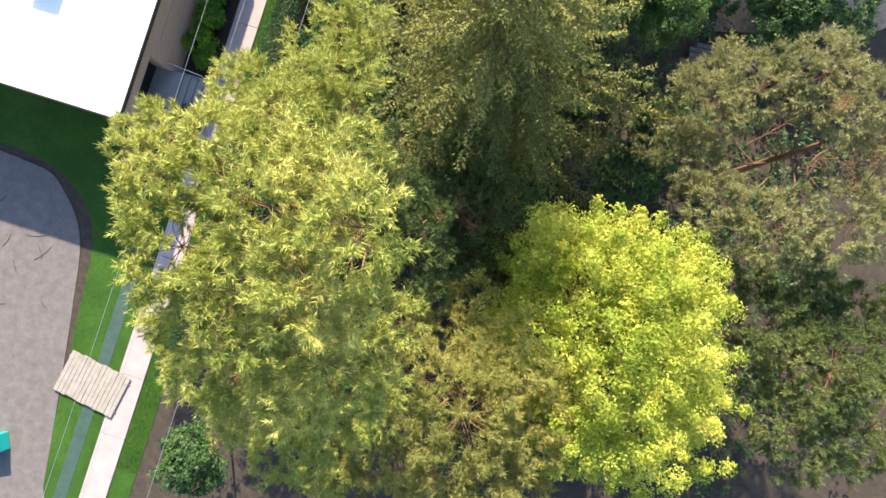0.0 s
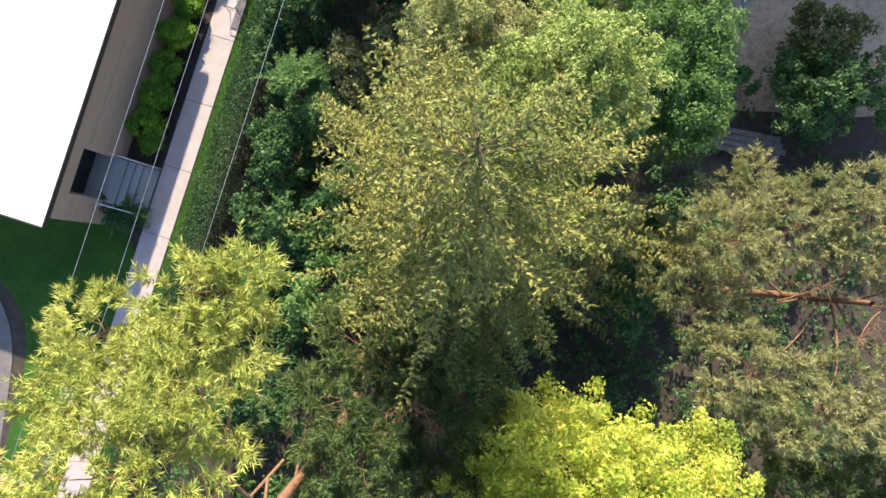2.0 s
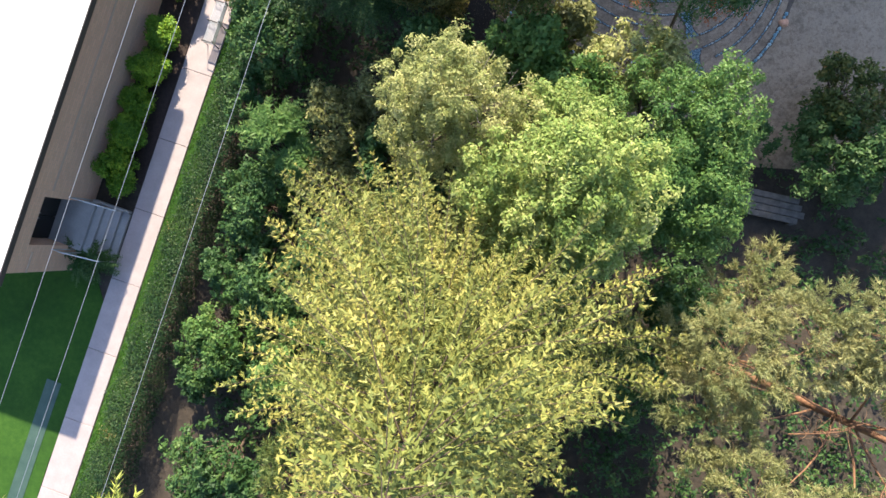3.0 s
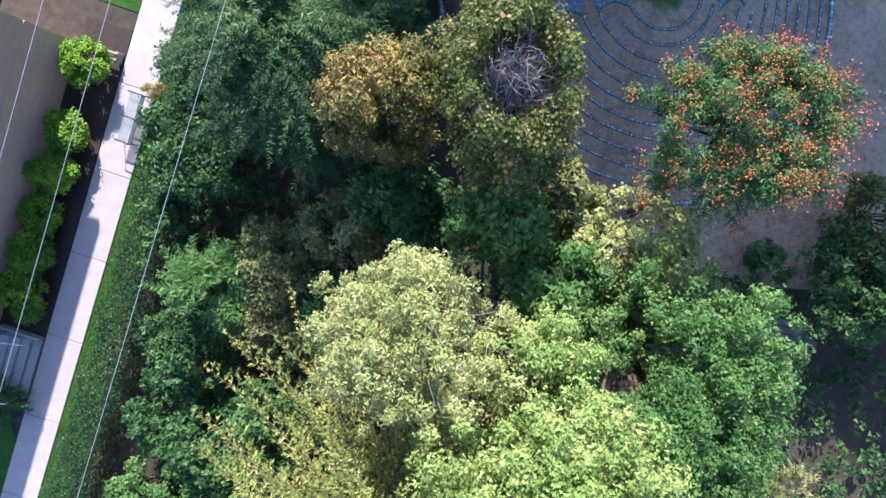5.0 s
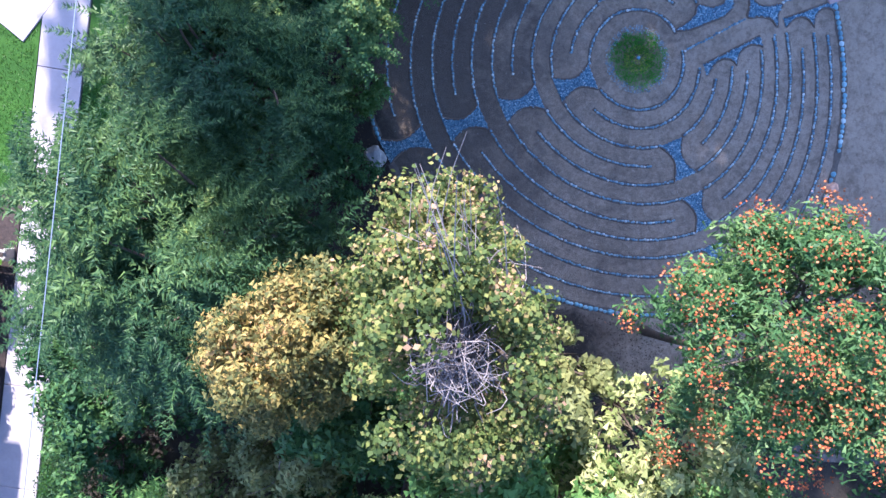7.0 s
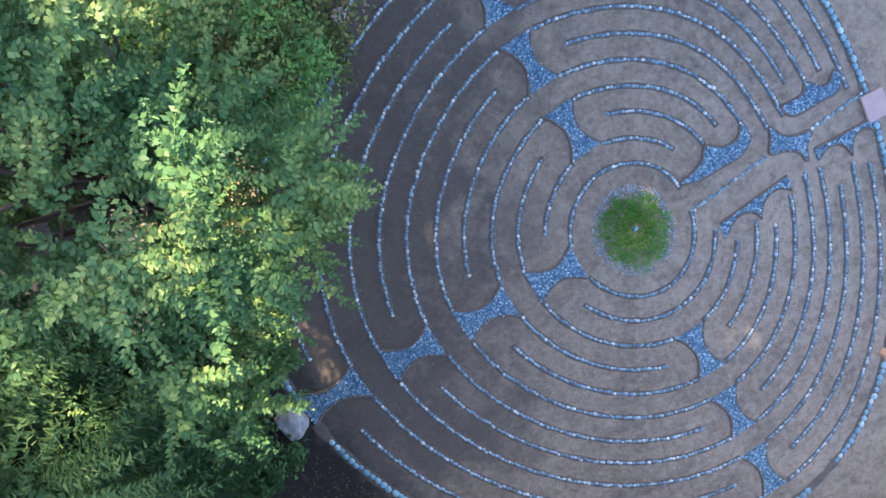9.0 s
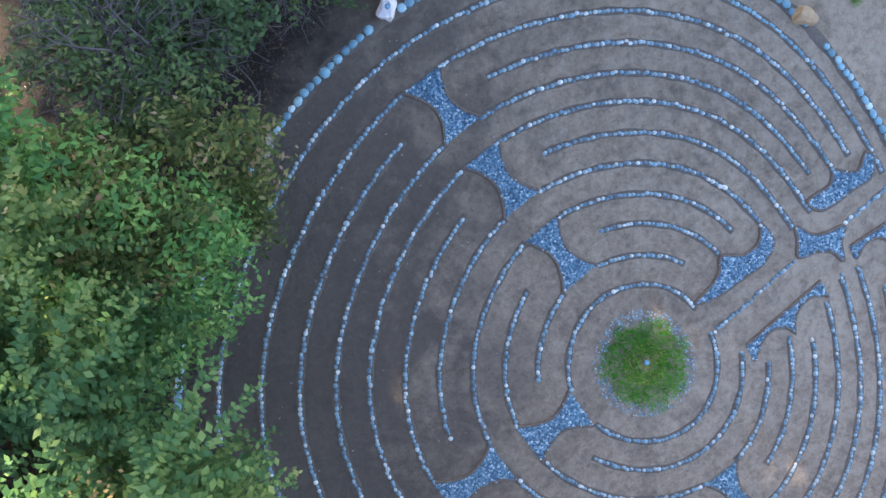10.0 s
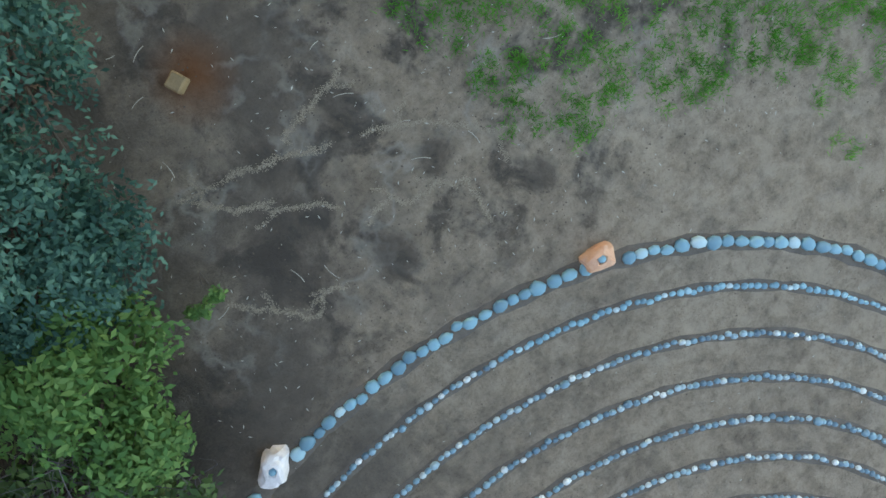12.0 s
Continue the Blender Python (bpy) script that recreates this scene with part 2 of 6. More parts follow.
DITCH = plain("damp_drain", (0.02, 0.05, 0.04), (0.05, 0.09, 0.07), 2.0, 0.6, 0.5, depth=0.03)
BARK = plain("brown_bark", (0.045, 0.032, 0.024), (0.13, 0.09, 0.065), 14.0, 0.95, 0.9, depth=0.02)
PINE_BARK = plain("orange_pine_bark", (0.11, 0.06, 0.038), (0.30, 0.155, 0.085), 12.0, 0.9, 0.9, depth=0.02)
GREY_TWIG = plain("grey_twigs", (0.12, 0.10, 0.105), (0.30, 0.255, 0.25), 16.0, 0.95, 0.5)
DARK_TWIG = plain("dusky_twigs", (0.05, 0.04, 0.042), (0.15, 0.12, 0.12), 16.0, 0.95, 0.5)
STONE = pebble_material("blue_grey_cobble", [(0.0, (0.095, 0.185, 0.235)), (0.35, (0.145, 0.28, 0.34)), (0.75, (0.20, 0.36, 0.415)), (0.9, (0.33, 0.465, 0.50)), (1.0, (0.54, 0.59, 0.58))])
ROW_STONE = pebble_material("blue_grey_pebbles", [(0.0, (0.072, 0.115, 0.152)), (0.3, (0.125, 0.208, 0.262)), (0.55, (0.18, 0.29, 0.34)), (0.78, (0.295, 0.385, 0.42)), (0.9, (0.45, 0.49, 0.48)), (1.0, (0.68, 0.66, 0.62))], by_object=False)
CHIPS = pebble_material("blue_slate_chips", [(0.0, (0.03, 0.072, 0.115)), (0.45, (0.10, 0.20, 0.28)), (0.8, (0.22, 0.35, 0.41)), (1.0, (0.70, 0.76, 0.76))], 0.55, by_object=False)
SLATE_DUST = plain("slate_dust", (0.06, 0.105, 0.15), (0.12, 0.19, 0.26), 20.0, 0.95, 0.6)
LIP = plain("earth_lip", (0.085, 0.06, 0.045), (0.16, 0.115, 0.085), 6.0, 0.95, 0.6)
# earth colour that stands for shade beside the stones
STONE_SHADE = plain("stone_shade_earth", (0.07, 0.053, 0.042), (0.15, 0.115, 0.09), 9.0, 0.95, 0.7, depth=0.02)
DUST = plain("dried_mud", (0.25, 0.19, 0.133), (0.40, 0.31, 0.22), 22.0, 0.95, 0.7, depth=0.02)
STRAW = plain("pale_litter", (0.30, 0.25, 0.18), (0.62, 0.56, 0.48), 30.0, 0.9, 0.2)
PALE_ROCK = plain("pale_quartz", (0.52, 0.44, 0.42), (0.78, 0.70, 0.68), 9.0, 0.8, 0.6)
PINK_ROCK = plain("salmon_sandstone", (0.50, 0.24, 0.14), (0.66, 0.38, 0.25), 9.0, 0.85, 0.6)
TAN_ROCK = plain("tan_sandstone", (0.28, 0.17, 0.085), (0.42, 0.28, 0.16), 9.0, 0.85, 0.6)
GREY_ROCK = plain("grey_fieldstone", (0.19, 0.175, 0.165), (0.37, 0.34, 0.32), 9.0, 0.85, 0.6)
PAVER = plain("pink_paver", (0.34, 0.22, 0.20), (0.46, 0.31, 0.28), 5.0, 0.85, 0.3)

L_PINE = leaf_material("pine_needles", (0.08, 0.14, 0.03), (0.32, 0.36, 0.08), (0.57, 0.54, 0.17), (0.66, 0.49, 0.22), 0.2, 0.6, own=0.3)
L_PINE_DULL = leaf_material("dull_pine_needles", (0.04, 0.085, 0.032), (0.115, 0.16, 0.052), (0.27, 0.28, 0.09), (0.52, 0.38, 0.12), 0.25, 0.5, own=0.3)
L_OCHRE = leaf_material("ochre_pine_needles", (0.08, 0.11, 0.035), (0.27, 0.28, 0.08), (0.50, 0.45, 0.14), (0.54, 0.36, 0.14), 0.35, 0.5, own=0.3)
L_SPRUCE = leaf_material("spruce_needles", (0.04, 0.08, 0.028), (0.17, 0.19, 0.05), (0.40, 0.35, 0.10), (0.50, 0.38, 0.15), 0.10, 0.6, own=0.28)
L_MAPLE = leaf_material("yellow_green_leaves", (0.07, 0.17, 0.02), (0.34, 0.43, 0.06), (0.78, 0.71, 0.17), None, 0.50, 0.6, own=0.4)
L_LIME = leaf_material("mid_green_leaves", (0.035, 0.090, 0.024), (0.085, 0.17, 0.045), (0.20, 0.28, 0.08), (0.36, 0.38, 0.18), 0.32, 0.5, own=0.36)
# paler copy of the lime leaves, sunlight put into the colour
L_LIME_SUN = leaf_material("sunlit_lime_leaves", (0.06, 0.13, 0.03), (0.20, 0.28, 0.07), (0.42, 0.44, 0.16), (0.58, 0.50, 0.26), 0.3, 0.8, own=0.4)
L_PINE_TAN = leaf_material("tan_pine_needles", (0.08, 0.12, 0.05), (0.26, 0.275, 0.12), (0.47, 0.43, 0.21), (0.56, 0.36, 0.20), 0.25, 0.6, own=0.3)
# pine needles with the tall pine's shade put into their colour
L_PINE_SHADE = leaf_material("shaded_pine_needles", (0.03, 0.065, 0.028), (0.075, 0.12, 0.04), (0.16, 0.19, 0.06), None, 0.25, 0.5)
L_SILVER = leaf_material("silvery_leaves", (0.08, 0.12, 0.04), (0.24, 0.27, 0.09), (0.50, 0.48, 0.22), (0.62, 0.52, 0.32), 0.3, 0.9, own=0.4)
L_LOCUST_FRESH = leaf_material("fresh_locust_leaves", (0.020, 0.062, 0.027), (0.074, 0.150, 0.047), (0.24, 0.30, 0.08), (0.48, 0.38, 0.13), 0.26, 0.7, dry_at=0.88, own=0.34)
L_LOCUST = leaf_material("locust_leaves", (0.030, 0.10, 0.034), (0.11, 0.25, 0.066), (0.30, 0.44, 0.11), (0.52, 0.44, 0.16), 0.34, 1.3, own=0.5)
# locust leaves darkened in colour where shade should fall on the crowns
L_LOCUST_SHADE = leaf_material("shaded_locust_leaves", (0.012, 0.036, 0.017), (0.034, 0.074, 0.028), (0.12, 0.185, 0.05), (0.42, 0.42, 0.12), 0.25, 0.5, dry_at=0.92, own=0.3)
L_DARK = leaf_material("dark_green_leaves", (0.016, 0.046, 0.017), (0.042, 0.094, 0.030), (0.10, 0.17, 0.05), None, 0.22, 0.8)
L_BROWN = leaf_material("browning_leaves", (0.06, 0.065, 0.03), (0.13, 0.145, 0.052), (0.23, 0.23, 0.085), (0.33, 0.22, 0.12), 0.25, 0.9)
L_GOLD = leaf_material("golden_leaves", (0.035, 0.052, 0.018), (0.10, 0.105, 0.035), (0.33, 0.245, 0.07), (0.46, 0.27, 0.12), 0.3, 0.6, 0.6, 0.86)
L_VINE = leaf_material("vine_leaves", (0.030, 0.052, 0.016), (0.080, 0.11, 0.028), (0.19, 0.185, 0.05), (0.33, 0.20, 0.12), 0.28, 1.5, 0.6, 0.80, own=0.5)
L_BERRY = leaf_material("rowan_leaves", (0.022, 0.062, 0.022), (0.062, 0.128, 0.040), (0.15, 0.21, 0.075), None, 0.3, 0.6)
L_BUSH = leaf_material("boxwood_leaves", (0.03, 0.095, 0.016), (0.10, 0.22, 0.022), (0.28, 0.40, 0.035), None, 0.25, 0.9)
L_BLUE = leaf_material("blue_green_leaves", (0.016, 0.045, 0.036), (0.042, 0.10, 0.07), (0.12, 0.21, 0.14), None, 0.25, 1.2, own=0.5)
L_DRY = leaf_material("dry_flower_heads", (0.16, 0.115, 0.05), (0.30, 0.215, 0.095), (0.44, 0.32, 0.15), None, 0.2, 1.5)
L_DUSK = leaf_material("dusky_shrub_leaves", (0.025, 0.045, 0.02), (0.06, 0.10, 0.035), (0.14, 0.19, 0.06), (0.28, 0.18, 0.10), 0.25, 1.4)
L_RED = leaf_material("reddish_leaves", (0.03, 0.055, 0.018), (0.075, 0.11, 0.03), (0.17, 0.15, 0.04), (0.38, 0.12, 0.04), 0.25, 1.4)
L_LAWN = leaf_material("lawn_blades", (0.018, 0.06, 0.006), (0.034, 0.095, 0.009), (0.07, 0.15, 0.016), None, 0.25, 0.8)
L_HEDGE = leaf_material("hedge_leaves", (0.014, 0.040, 0.018), (0.030, 0.066, 0.026), (0.075, 0.115, 0.042), (0.26, 0.17, 0.07), 0.2, 0.8)
L_FALLEN = leaf_material("fallen_leaves", (0.04, 0.03, 0.022), (0.085, 0.062, 0.043), (0.16, 0.11, 0.07), None, 0.0, 0.9, 0.9)
L_GRASS = leaf_material("grass_blades", (0.035, 0.14, 0.014), (0.075, 0.25, 0.026), (0.16, 0.36, 0.05), None, 0.35, 0.8)
BERRIES = leaf_material("orange_red_berries", (0.18, 0.04, 0.018), (0.34, 0.085, 0.03), (0.44, 0.15, 0.05), None, 0.1, 1.0, 0.5)


# ---------------------------------------------------------------- mesh tools
def fast_mesh(name, v, f):
    """A mesh from arrays: points (n, 3) and faces (m, k), all with k corners."""
    v, f = np.asarray(v, np.float32), np.asarray(f, np.int32)
    me = bpy.data.meshes.new(name)
    me.vertices.add(len(v))
    me.vertices.foreach_set("co", v.ravel())
    me.loops.add(f.size)
    me.loops.foreach_set("vertex_index", f.ravel())
    me.polygons.add(len(f))
    me.polygons.foreach_set("loop_start", np.arange(len(f), dtype=np.int32) * f.shape[1])
    me.update(calc_edges=True)
    me.validate()
    return me


def under(ob, parent):
    if parent is not None:
        ob.parent = parent
    return ob


def arr_part(name, v, f, mat, parent=None, label="", smooth=False):
    me = fast_mesh(name, v, f)
    me.materials.append(mat)
    if smooth:
        me.polygons.foreach_set("use_smooth", np.ones(len(me.polygons), bool))
    ob = under(new(name, me), parent)
    return tagged(ob, label) if label else ob


def part(name, bm, mat, parent=None, label="", smooth=False):
    me = bpy.data.meshes.new(name)
    bm.to_mesh(me)
    bm.free()
    me.materials.append(mat)
    if smooth:
        for p in me.polygons:
            p.use_smooth = True
    ob = under(new(name, me), parent)
    return tagged(ob, label) if label else ob


def empty(name, x=0.0, y=0.0, z=0.0, turn=0.0):
    ob = new(name)
    ob.matrix_world = pose(x, y, z, 0, 0, turn)
    ob.empty_display_size = 0.2
    return ob


def box(bm, lo, hi, bevel=0.0, m=None):
    """A box between two corners, with its edges broken."""
    c, s = [(a + b) / 2 for a, b in zip(lo, hi)], [b - a for a, b in zip(lo, hi)]
    made = bmesh.ops.create_cube(bm, size=1.0, matrix=(m or Matrix()) @ Matrix.Translation(c) @ Matrix.Diagonal((*s, 1)))
    if bevel:
        edges = list({e for v in made["verts"] for e in v.link_edges})
        bmesh.ops.bevel(bm, geom=edges, offset=bevel, segments=1, affect="EDGES")
    return bm


class Pile:
    """Collects arrays of points and faces into one mesh."""

    def __init__(self):
        self.v, self.f, self.n = [], [], 0

    def add(self, v, f):
        self.v.append(np.asarray(v, float))
        self.f.append(np.asarray(f, int) + self.n)
        self.n += len(v)

    def get(self):
        return np.concatenate(self.v), np.concatenate(self.f)


def unit(a):
    return a / (np.linalg.norm(a, axis=-1, keepdims=True) + 1e-9)


def tube(path, radii, sides=6):
    path, radii = np.asarray(path, float), np.asarray(radii, float)
    along = unit(np.gradient(path, axis=0))
    ref = np.where(np.abs(along[:, 2:3]) > 0.9, np.array([[1.0, 0, 0]]), np.array([[0, 0, 1.0]]))
    a = unit(np.cross(along, ref))
    b = np.cross(along, a)
    ang = np.linspace(0, 2 * math.pi, sides, endpoint=False)
    v = path[:, None] + radii[:, None, None] * (np.cos(ang)[None, :, None] * a[:, None] + np.sin(ang)[None, :, None] * b[:, None])
    n = len(path)
    i, j = np.meshgrid(np.arange(n - 1), np.arange(sides), indexing="ij")
    k = (j + 1) % sides
    f = np.stack([i * sides + j, i * sides + k, (i + 1) * sides + k, (i + 1) * sides + j], -1).reshape(-1, 4)
    return v.reshape(-1, 3), f


def kites(at, along, across, length, width, broad=False):
    """Leaf blades: a slim triangle or a broad kite each, from its stalk at 'at' along one way, wide across the other."""
    length, width = np.broadcast_to(length, len(at))[:, None], np.broadcast_to(width, len(at))[:, None]
    if broad:
        mid = at + along * length * 0.45
        v = np.stack([at, mid + across * width / 2, at + along * length, mid - across * width / 2], 1).reshape(-1, 3)
        return v, np.arange(len(at) * 4).reshape(-1, 4)
    v = np.stack([at + across * width / 2, at + along * length, at - across * width / 2], 1).reshape(-1, 3)
    return v, np.arange(len(at) * 3).reshape(-1, 3)


def leaf_cloud(rng, centres, radii, per, size, flat=0.7, up=0.6, wide=0.62, sizes=0.35, broad=False):
    """Leaves on the outer skin of many small clumps, facing out and up."""
    n = len(centres) * per
    d = unit(rng.normal(size=(n, 3)))
    d[:, 2] = np.where(d[:, 2] < -0.35, -d[:, 2], d[:, 2])
    c, r = np.repeat(centres, per, 0), np.repeat(radii, per)[:, None]
    at = c + d * r * np.array([1, 1, flat]) * rng.uniform(0.35, 1.12, (n, 1))
    normal = unit(d * 1.15 + np.array([0, 0, up * 0.7]) + rng.normal(size=(n, 3)) * 0.6)
    along = unit(np.cross(normal, rng.normal(size=(n, 3))))
    across = np.cross(normal, along)
    s = size * rng.uniform(1 - sizes, 1 + sizes, n)
    return kites(at - along * s[:, None] / 2, along, across, s, s * wide, broad)


def limbs(rng, root, tips, r0, bend=0.25, n=6, sides=5):
    """Tapered limbs from one point of the trunk out to many tips."""
    pile = Pile()
    for tip in tips:
        t = np.linspace(0, 1, n)[:, None]
        sag = np.sin(t * math.pi) * (rng.normal(size=3) * bend + np.array([0, 0, bend]))
        path = root * (1 - t) + tip * t + sag
        pile.add(*tube(path, r0 * np.linspace(1, 0.18, n), sides))
    return pile.get()


def trunk_mesh(rng, x, y, height, r0, lean=0.3, sides=9):
    t = np.linspace(0, 1, 9)
    path = np.stack([x + lean * np.sin(t * 2.2) * rng.uniform(-1, 1), y + lean * np.sin(t * 2.6) * rng.uniform(-1, 1), t * height - 0.06], 1)
    flare = r0 * (np.linspace(1, 0.35, 9) + 0.5 * np.exp(-t * 14))
    return tube(path, flare, sides)


# ---------------------------------------------------------------- plants
def broadleaf(name, label, category, x, y, base, top, rx, ry, mat, seed, clumps=160, clump=0.45, per=80, leaf=0.12, bark=None, group="", trunk=0.18, rough=0.22, wide=0.62, bare=0, hole=None, broad=False, foot=(0.0, 0.0), up=0.6, shell_share=0.38, more_lobes=1.0):
    """A tree or shrub: trunk, limbs, and a crown of leafy clumps between heights base and top with an uneven outline."""
    rng = np.random.default_rng(seed)
    bark = bark or BARK
    thing = empty(name, x, y, 0)
    tagged(thing, label, category, group)
    rz, cz = (top - base) / 2, (top + base) / 2
    # the crown is a heap of lobes of unlike size, each covered with clumps
    lobes = max(5, int((4 + rx * ry * 1.5) * more_lobes))
    ld = unit(rng.normal(size=(lobes, 3)) + np.array([0, 0, 0.35]))
    lr = rng.uniform(0.32, 0.34 + rough * 1.2, lobes)
    far = (1 - lr * 0.85) * rng.uniform(0.62, 1.0 + rough * 0.3, lobes)
    lc = ld * far[:, None]
    pick = rng.integers(0, lobes, clumps)
    d = unit(rng.normal(size=(clumps, 3)) + ld[pick] * 0.9 + np.array([0, 0, 0.3]))
    r = lr[pick] * rng.uniform(0.55, 1.08, clumps)
    c = (lc[pick] + d * r[:, None]) * np.array([rx * 1.12 - clump * 0.3, ry * 1.12 - clump * 0.3, rz]) + np.array([0, 0, cz])
    shell = rng.uniform(size=clumps) < shell_share
    whole = unit(rng.normal(size=(clumps, 3)) + np.array([0, 0, 0.45])) * rng.uniform(0.72, 0.95, (clumps, 1)) * np.array([rx, ry, rz]) + np.array([0, 0, cz])
    c = np.where(shell[:, None], whole, c)
    if hole:
        gap = c - np.array(hole[:3])
        dist = np.linalg.norm(gap, axis=1, keepdims=True)
        c = np.where(dist < hole[3], np.array(hole[:3]) + gap / (dist + 1e-6) * hole[3], c)
    c[:, 2] = np.maximum(c[:, 2], 0.2)
    sizes = clump * rng.uniform(0.6, 1.3, clumps)
    v, f = leaf_cloud(rng, c, sizes, per, leaf, up=up, wide=wide, broad=broad)
    v[:, 2] = np.maximum(v[:, 2], 0.02)
    arr_part("crown", v, f, mat, thing)
    tv, tf = trunk_mesh(rng, 0, 0, max(cz * 0.95, 0.3), trunk)
    tv[:, :2] += (1 - np.clip(tv[:, 2:3] / max(cz * 0.95, 0.3), 0, 1)) * np.array(foot)
    arr_part("trunk", tv, tf, bark, thing, smooth=True)
    root = np.array([0, 0, max(base + rz * 0.25, 0.15)])
    pick = rng.permutation(clumps)[: min(26, clumps)]
    bv, bf = limbs(rng, root, c[pick], trunk * 0.38, 0.12 * rx)
    tagged(arr_part("branchwork", bv, bf, bark, thing, smooth=True), kind="stuff")
    if bare:
        dd = unit(rng.normal(size=(bare, 3)) + np.array([0, 0, 0.5]))
        tips = np.stack([dd[:, 0] * rx, dd[:, 1] * ry, cz + dd[:, 2] * rz * 1.05], 1)
        if hole:
            some = bare - 6
            tips[:some] = np.array(hole[:3]) + unit(rng.normal(size=(some, 3)) + np.array([0, 0.5, 0.6])) * hole[3] * 0.62 * rng.uniform(0.3, 1.0, (some, 1)) + np.array([0, 0, -0.35])
            tips[some - some // 9:some] = np.array([0.1, ry * 0.85, top - 0.6]) + rng.normal(size=(some // 9, 3)) * 0.3
            start = np.array(hole[:3]) - np.array([0, 0.1, hole[3] * 1.5])
        if hole:
            bv, bf = limbs(rng, start, tips, 0.013, 0.22, 6, 4)
        else:
            tangle = Pile()
            for tip in tips:
                root = np.array([tip[0] * rng.uniform(0.1, 0.9), tip[1] * rng.uniform(0.1, 0.9), max(tip[2] - rng.uniform(0.15, 0.7) * rz, 0.02)]) + rng.normal(size=3) * 0.12 * rx
                root[2] = max(root[2], 0.02)
                tangle.add(*limbs(rng, root, tip[None], 0.011 if rx > 1.2 else 0.006, 0.12, 5, 4))
            bv, bf = tangle.get()
        tagged(arr_part("bare_twigwork", bv, bf, DARK_TWIG if y > 4 else GREY_TWIG, thing, "dead grey leafless twigs"), kind="stuff")
    return thing


def pine(name, label, x, y, height, lobes, mat, seed, puffs=9.0, needles=34, size=0.10, group="pines", bare=()):
    """A pine: trunk, long limbs with side twigs, and puffs of bristling shoots; lobes are (x, y, z, radius, thickness) of its tiers, bare the (x, y, z) of leafless bough ends."""
    rng = np.random.default_rng(seed)
    thing = empty(name, x, y, 0)
    tagged(thing, label, "pine tree", group)
    tv, tf = trunk_mesh(rng, 0, 0, height * 0.86, 0.19, 0.4)
    # trunks not called orange get dark bark, with their shade in its colour
    arr_part("trunk", tv, tf, PINE_BARK if "orange" in label else BARK, thing, smooth=True)
    wood, leaf = Pile(), Pile()
    for lx, ly, lz, r, th in lobes:
        hub = np.array([lx - x, ly - y, lz - th * 0.9])
        from_trunk = np.array([0, 0, min(max(lz - th * 2.2, 1.0), height * 0.84)])
        wood.add(*limbs(rng, from_trunk, hub[None], 0.035, 0.2, 8, 5))
        # puffs sit over the lobe's dome and a little inside it
        n = max(int(puffs * 2 * math.pi * r * r), 14)
        d = unit(rng.normal(size=(n, 3)) + np.array([0, 0, 0.45]))
        d[:, 2] = np.abs(d[:, 2] + 0.25) - 0.25
        knob = 1 + 0.16 * np.sin(4 * np.arctan2(d[:, 1], d[:, 0]) + seed + lx * 3)
        far = (rng.uniform(0.35, 1.0, n) ** 0.35 * knob)[:, None]
        at = np.array([lx - x, ly - y, lz - th]) + d * far * np.array([r, r, th])
        wood.add(*limbs(rng, hub, at[rng.permutation(n)[: max(n // 4, 5)]], 0.010, 0.12, 6, 4))
        # each puff: a handful of shoots that spread out and up
        k = 7
        way = unit(np.repeat(d, k, 0) * 0.9 + np.array([0, 0, 0.35]) + rng.normal(size=(n * k, 3)) * 0.55)
        start = np.repeat(at, k, 0) + rng.normal(size=(n * k, 3)) * 0.05
        reach = rng.uniform(0.10, 0.22, n * k) * (size / 0.10)
        m = n * k * needles
        u = rng.uniform(0.0, 1.0, m)
        axis = np.repeat(way, needles, 0)
        side = unit(np.cross(axis, rng.normal(size=(m, 3))))
        nd = unit(axis * (0.55 + 0.8 * u[:, None]) + side)
        leaf.add(*kites(np.repeat(start, needles, 0) + axis * (u * np.repeat(reach, needles))[:, None], nd, unit(np.cross(nd, rng.normal(size=(m, 3)))), size * rng.uniform(0.75, 1.2, m), size * 0.16))
    tagged(arr_part("branchwork", *wood.get(), PINE_BARK, thing, smooth=True), kind="stuff")
    arr_part("crown", *leaf.get(), mat, thing)
    if bare:
        twigs = Pile()
        for bx, by, bz in bare:
            end = np.array([bx - x, by - y, bz])
            root = end + np.array([*(rng.normal(size=2) * 0.75), -1.1])
            twigs.add(*limbs(rng, root, end[None], 0.024, 0.18, 8, 6))
            for q in root + (end - root) * rng.uniform(0.2, 1.0, (34, 1)):
                out = unit(unit(end - root) * 0.5 + rng.normal(size=3) * np.array([0.8, 0.8, 0.35])) * rng.uniform(0.2, 0.6)
                twigs.add(*limbs(rng, q, (q + out)[None], 0.006, 0.10, 5, 4))
        tagged(arr_part("bare_twigwork", *twigs.get(), PINE_BARK, thing, "bare orange-brown boughs"), kind="stuff")
    return thing


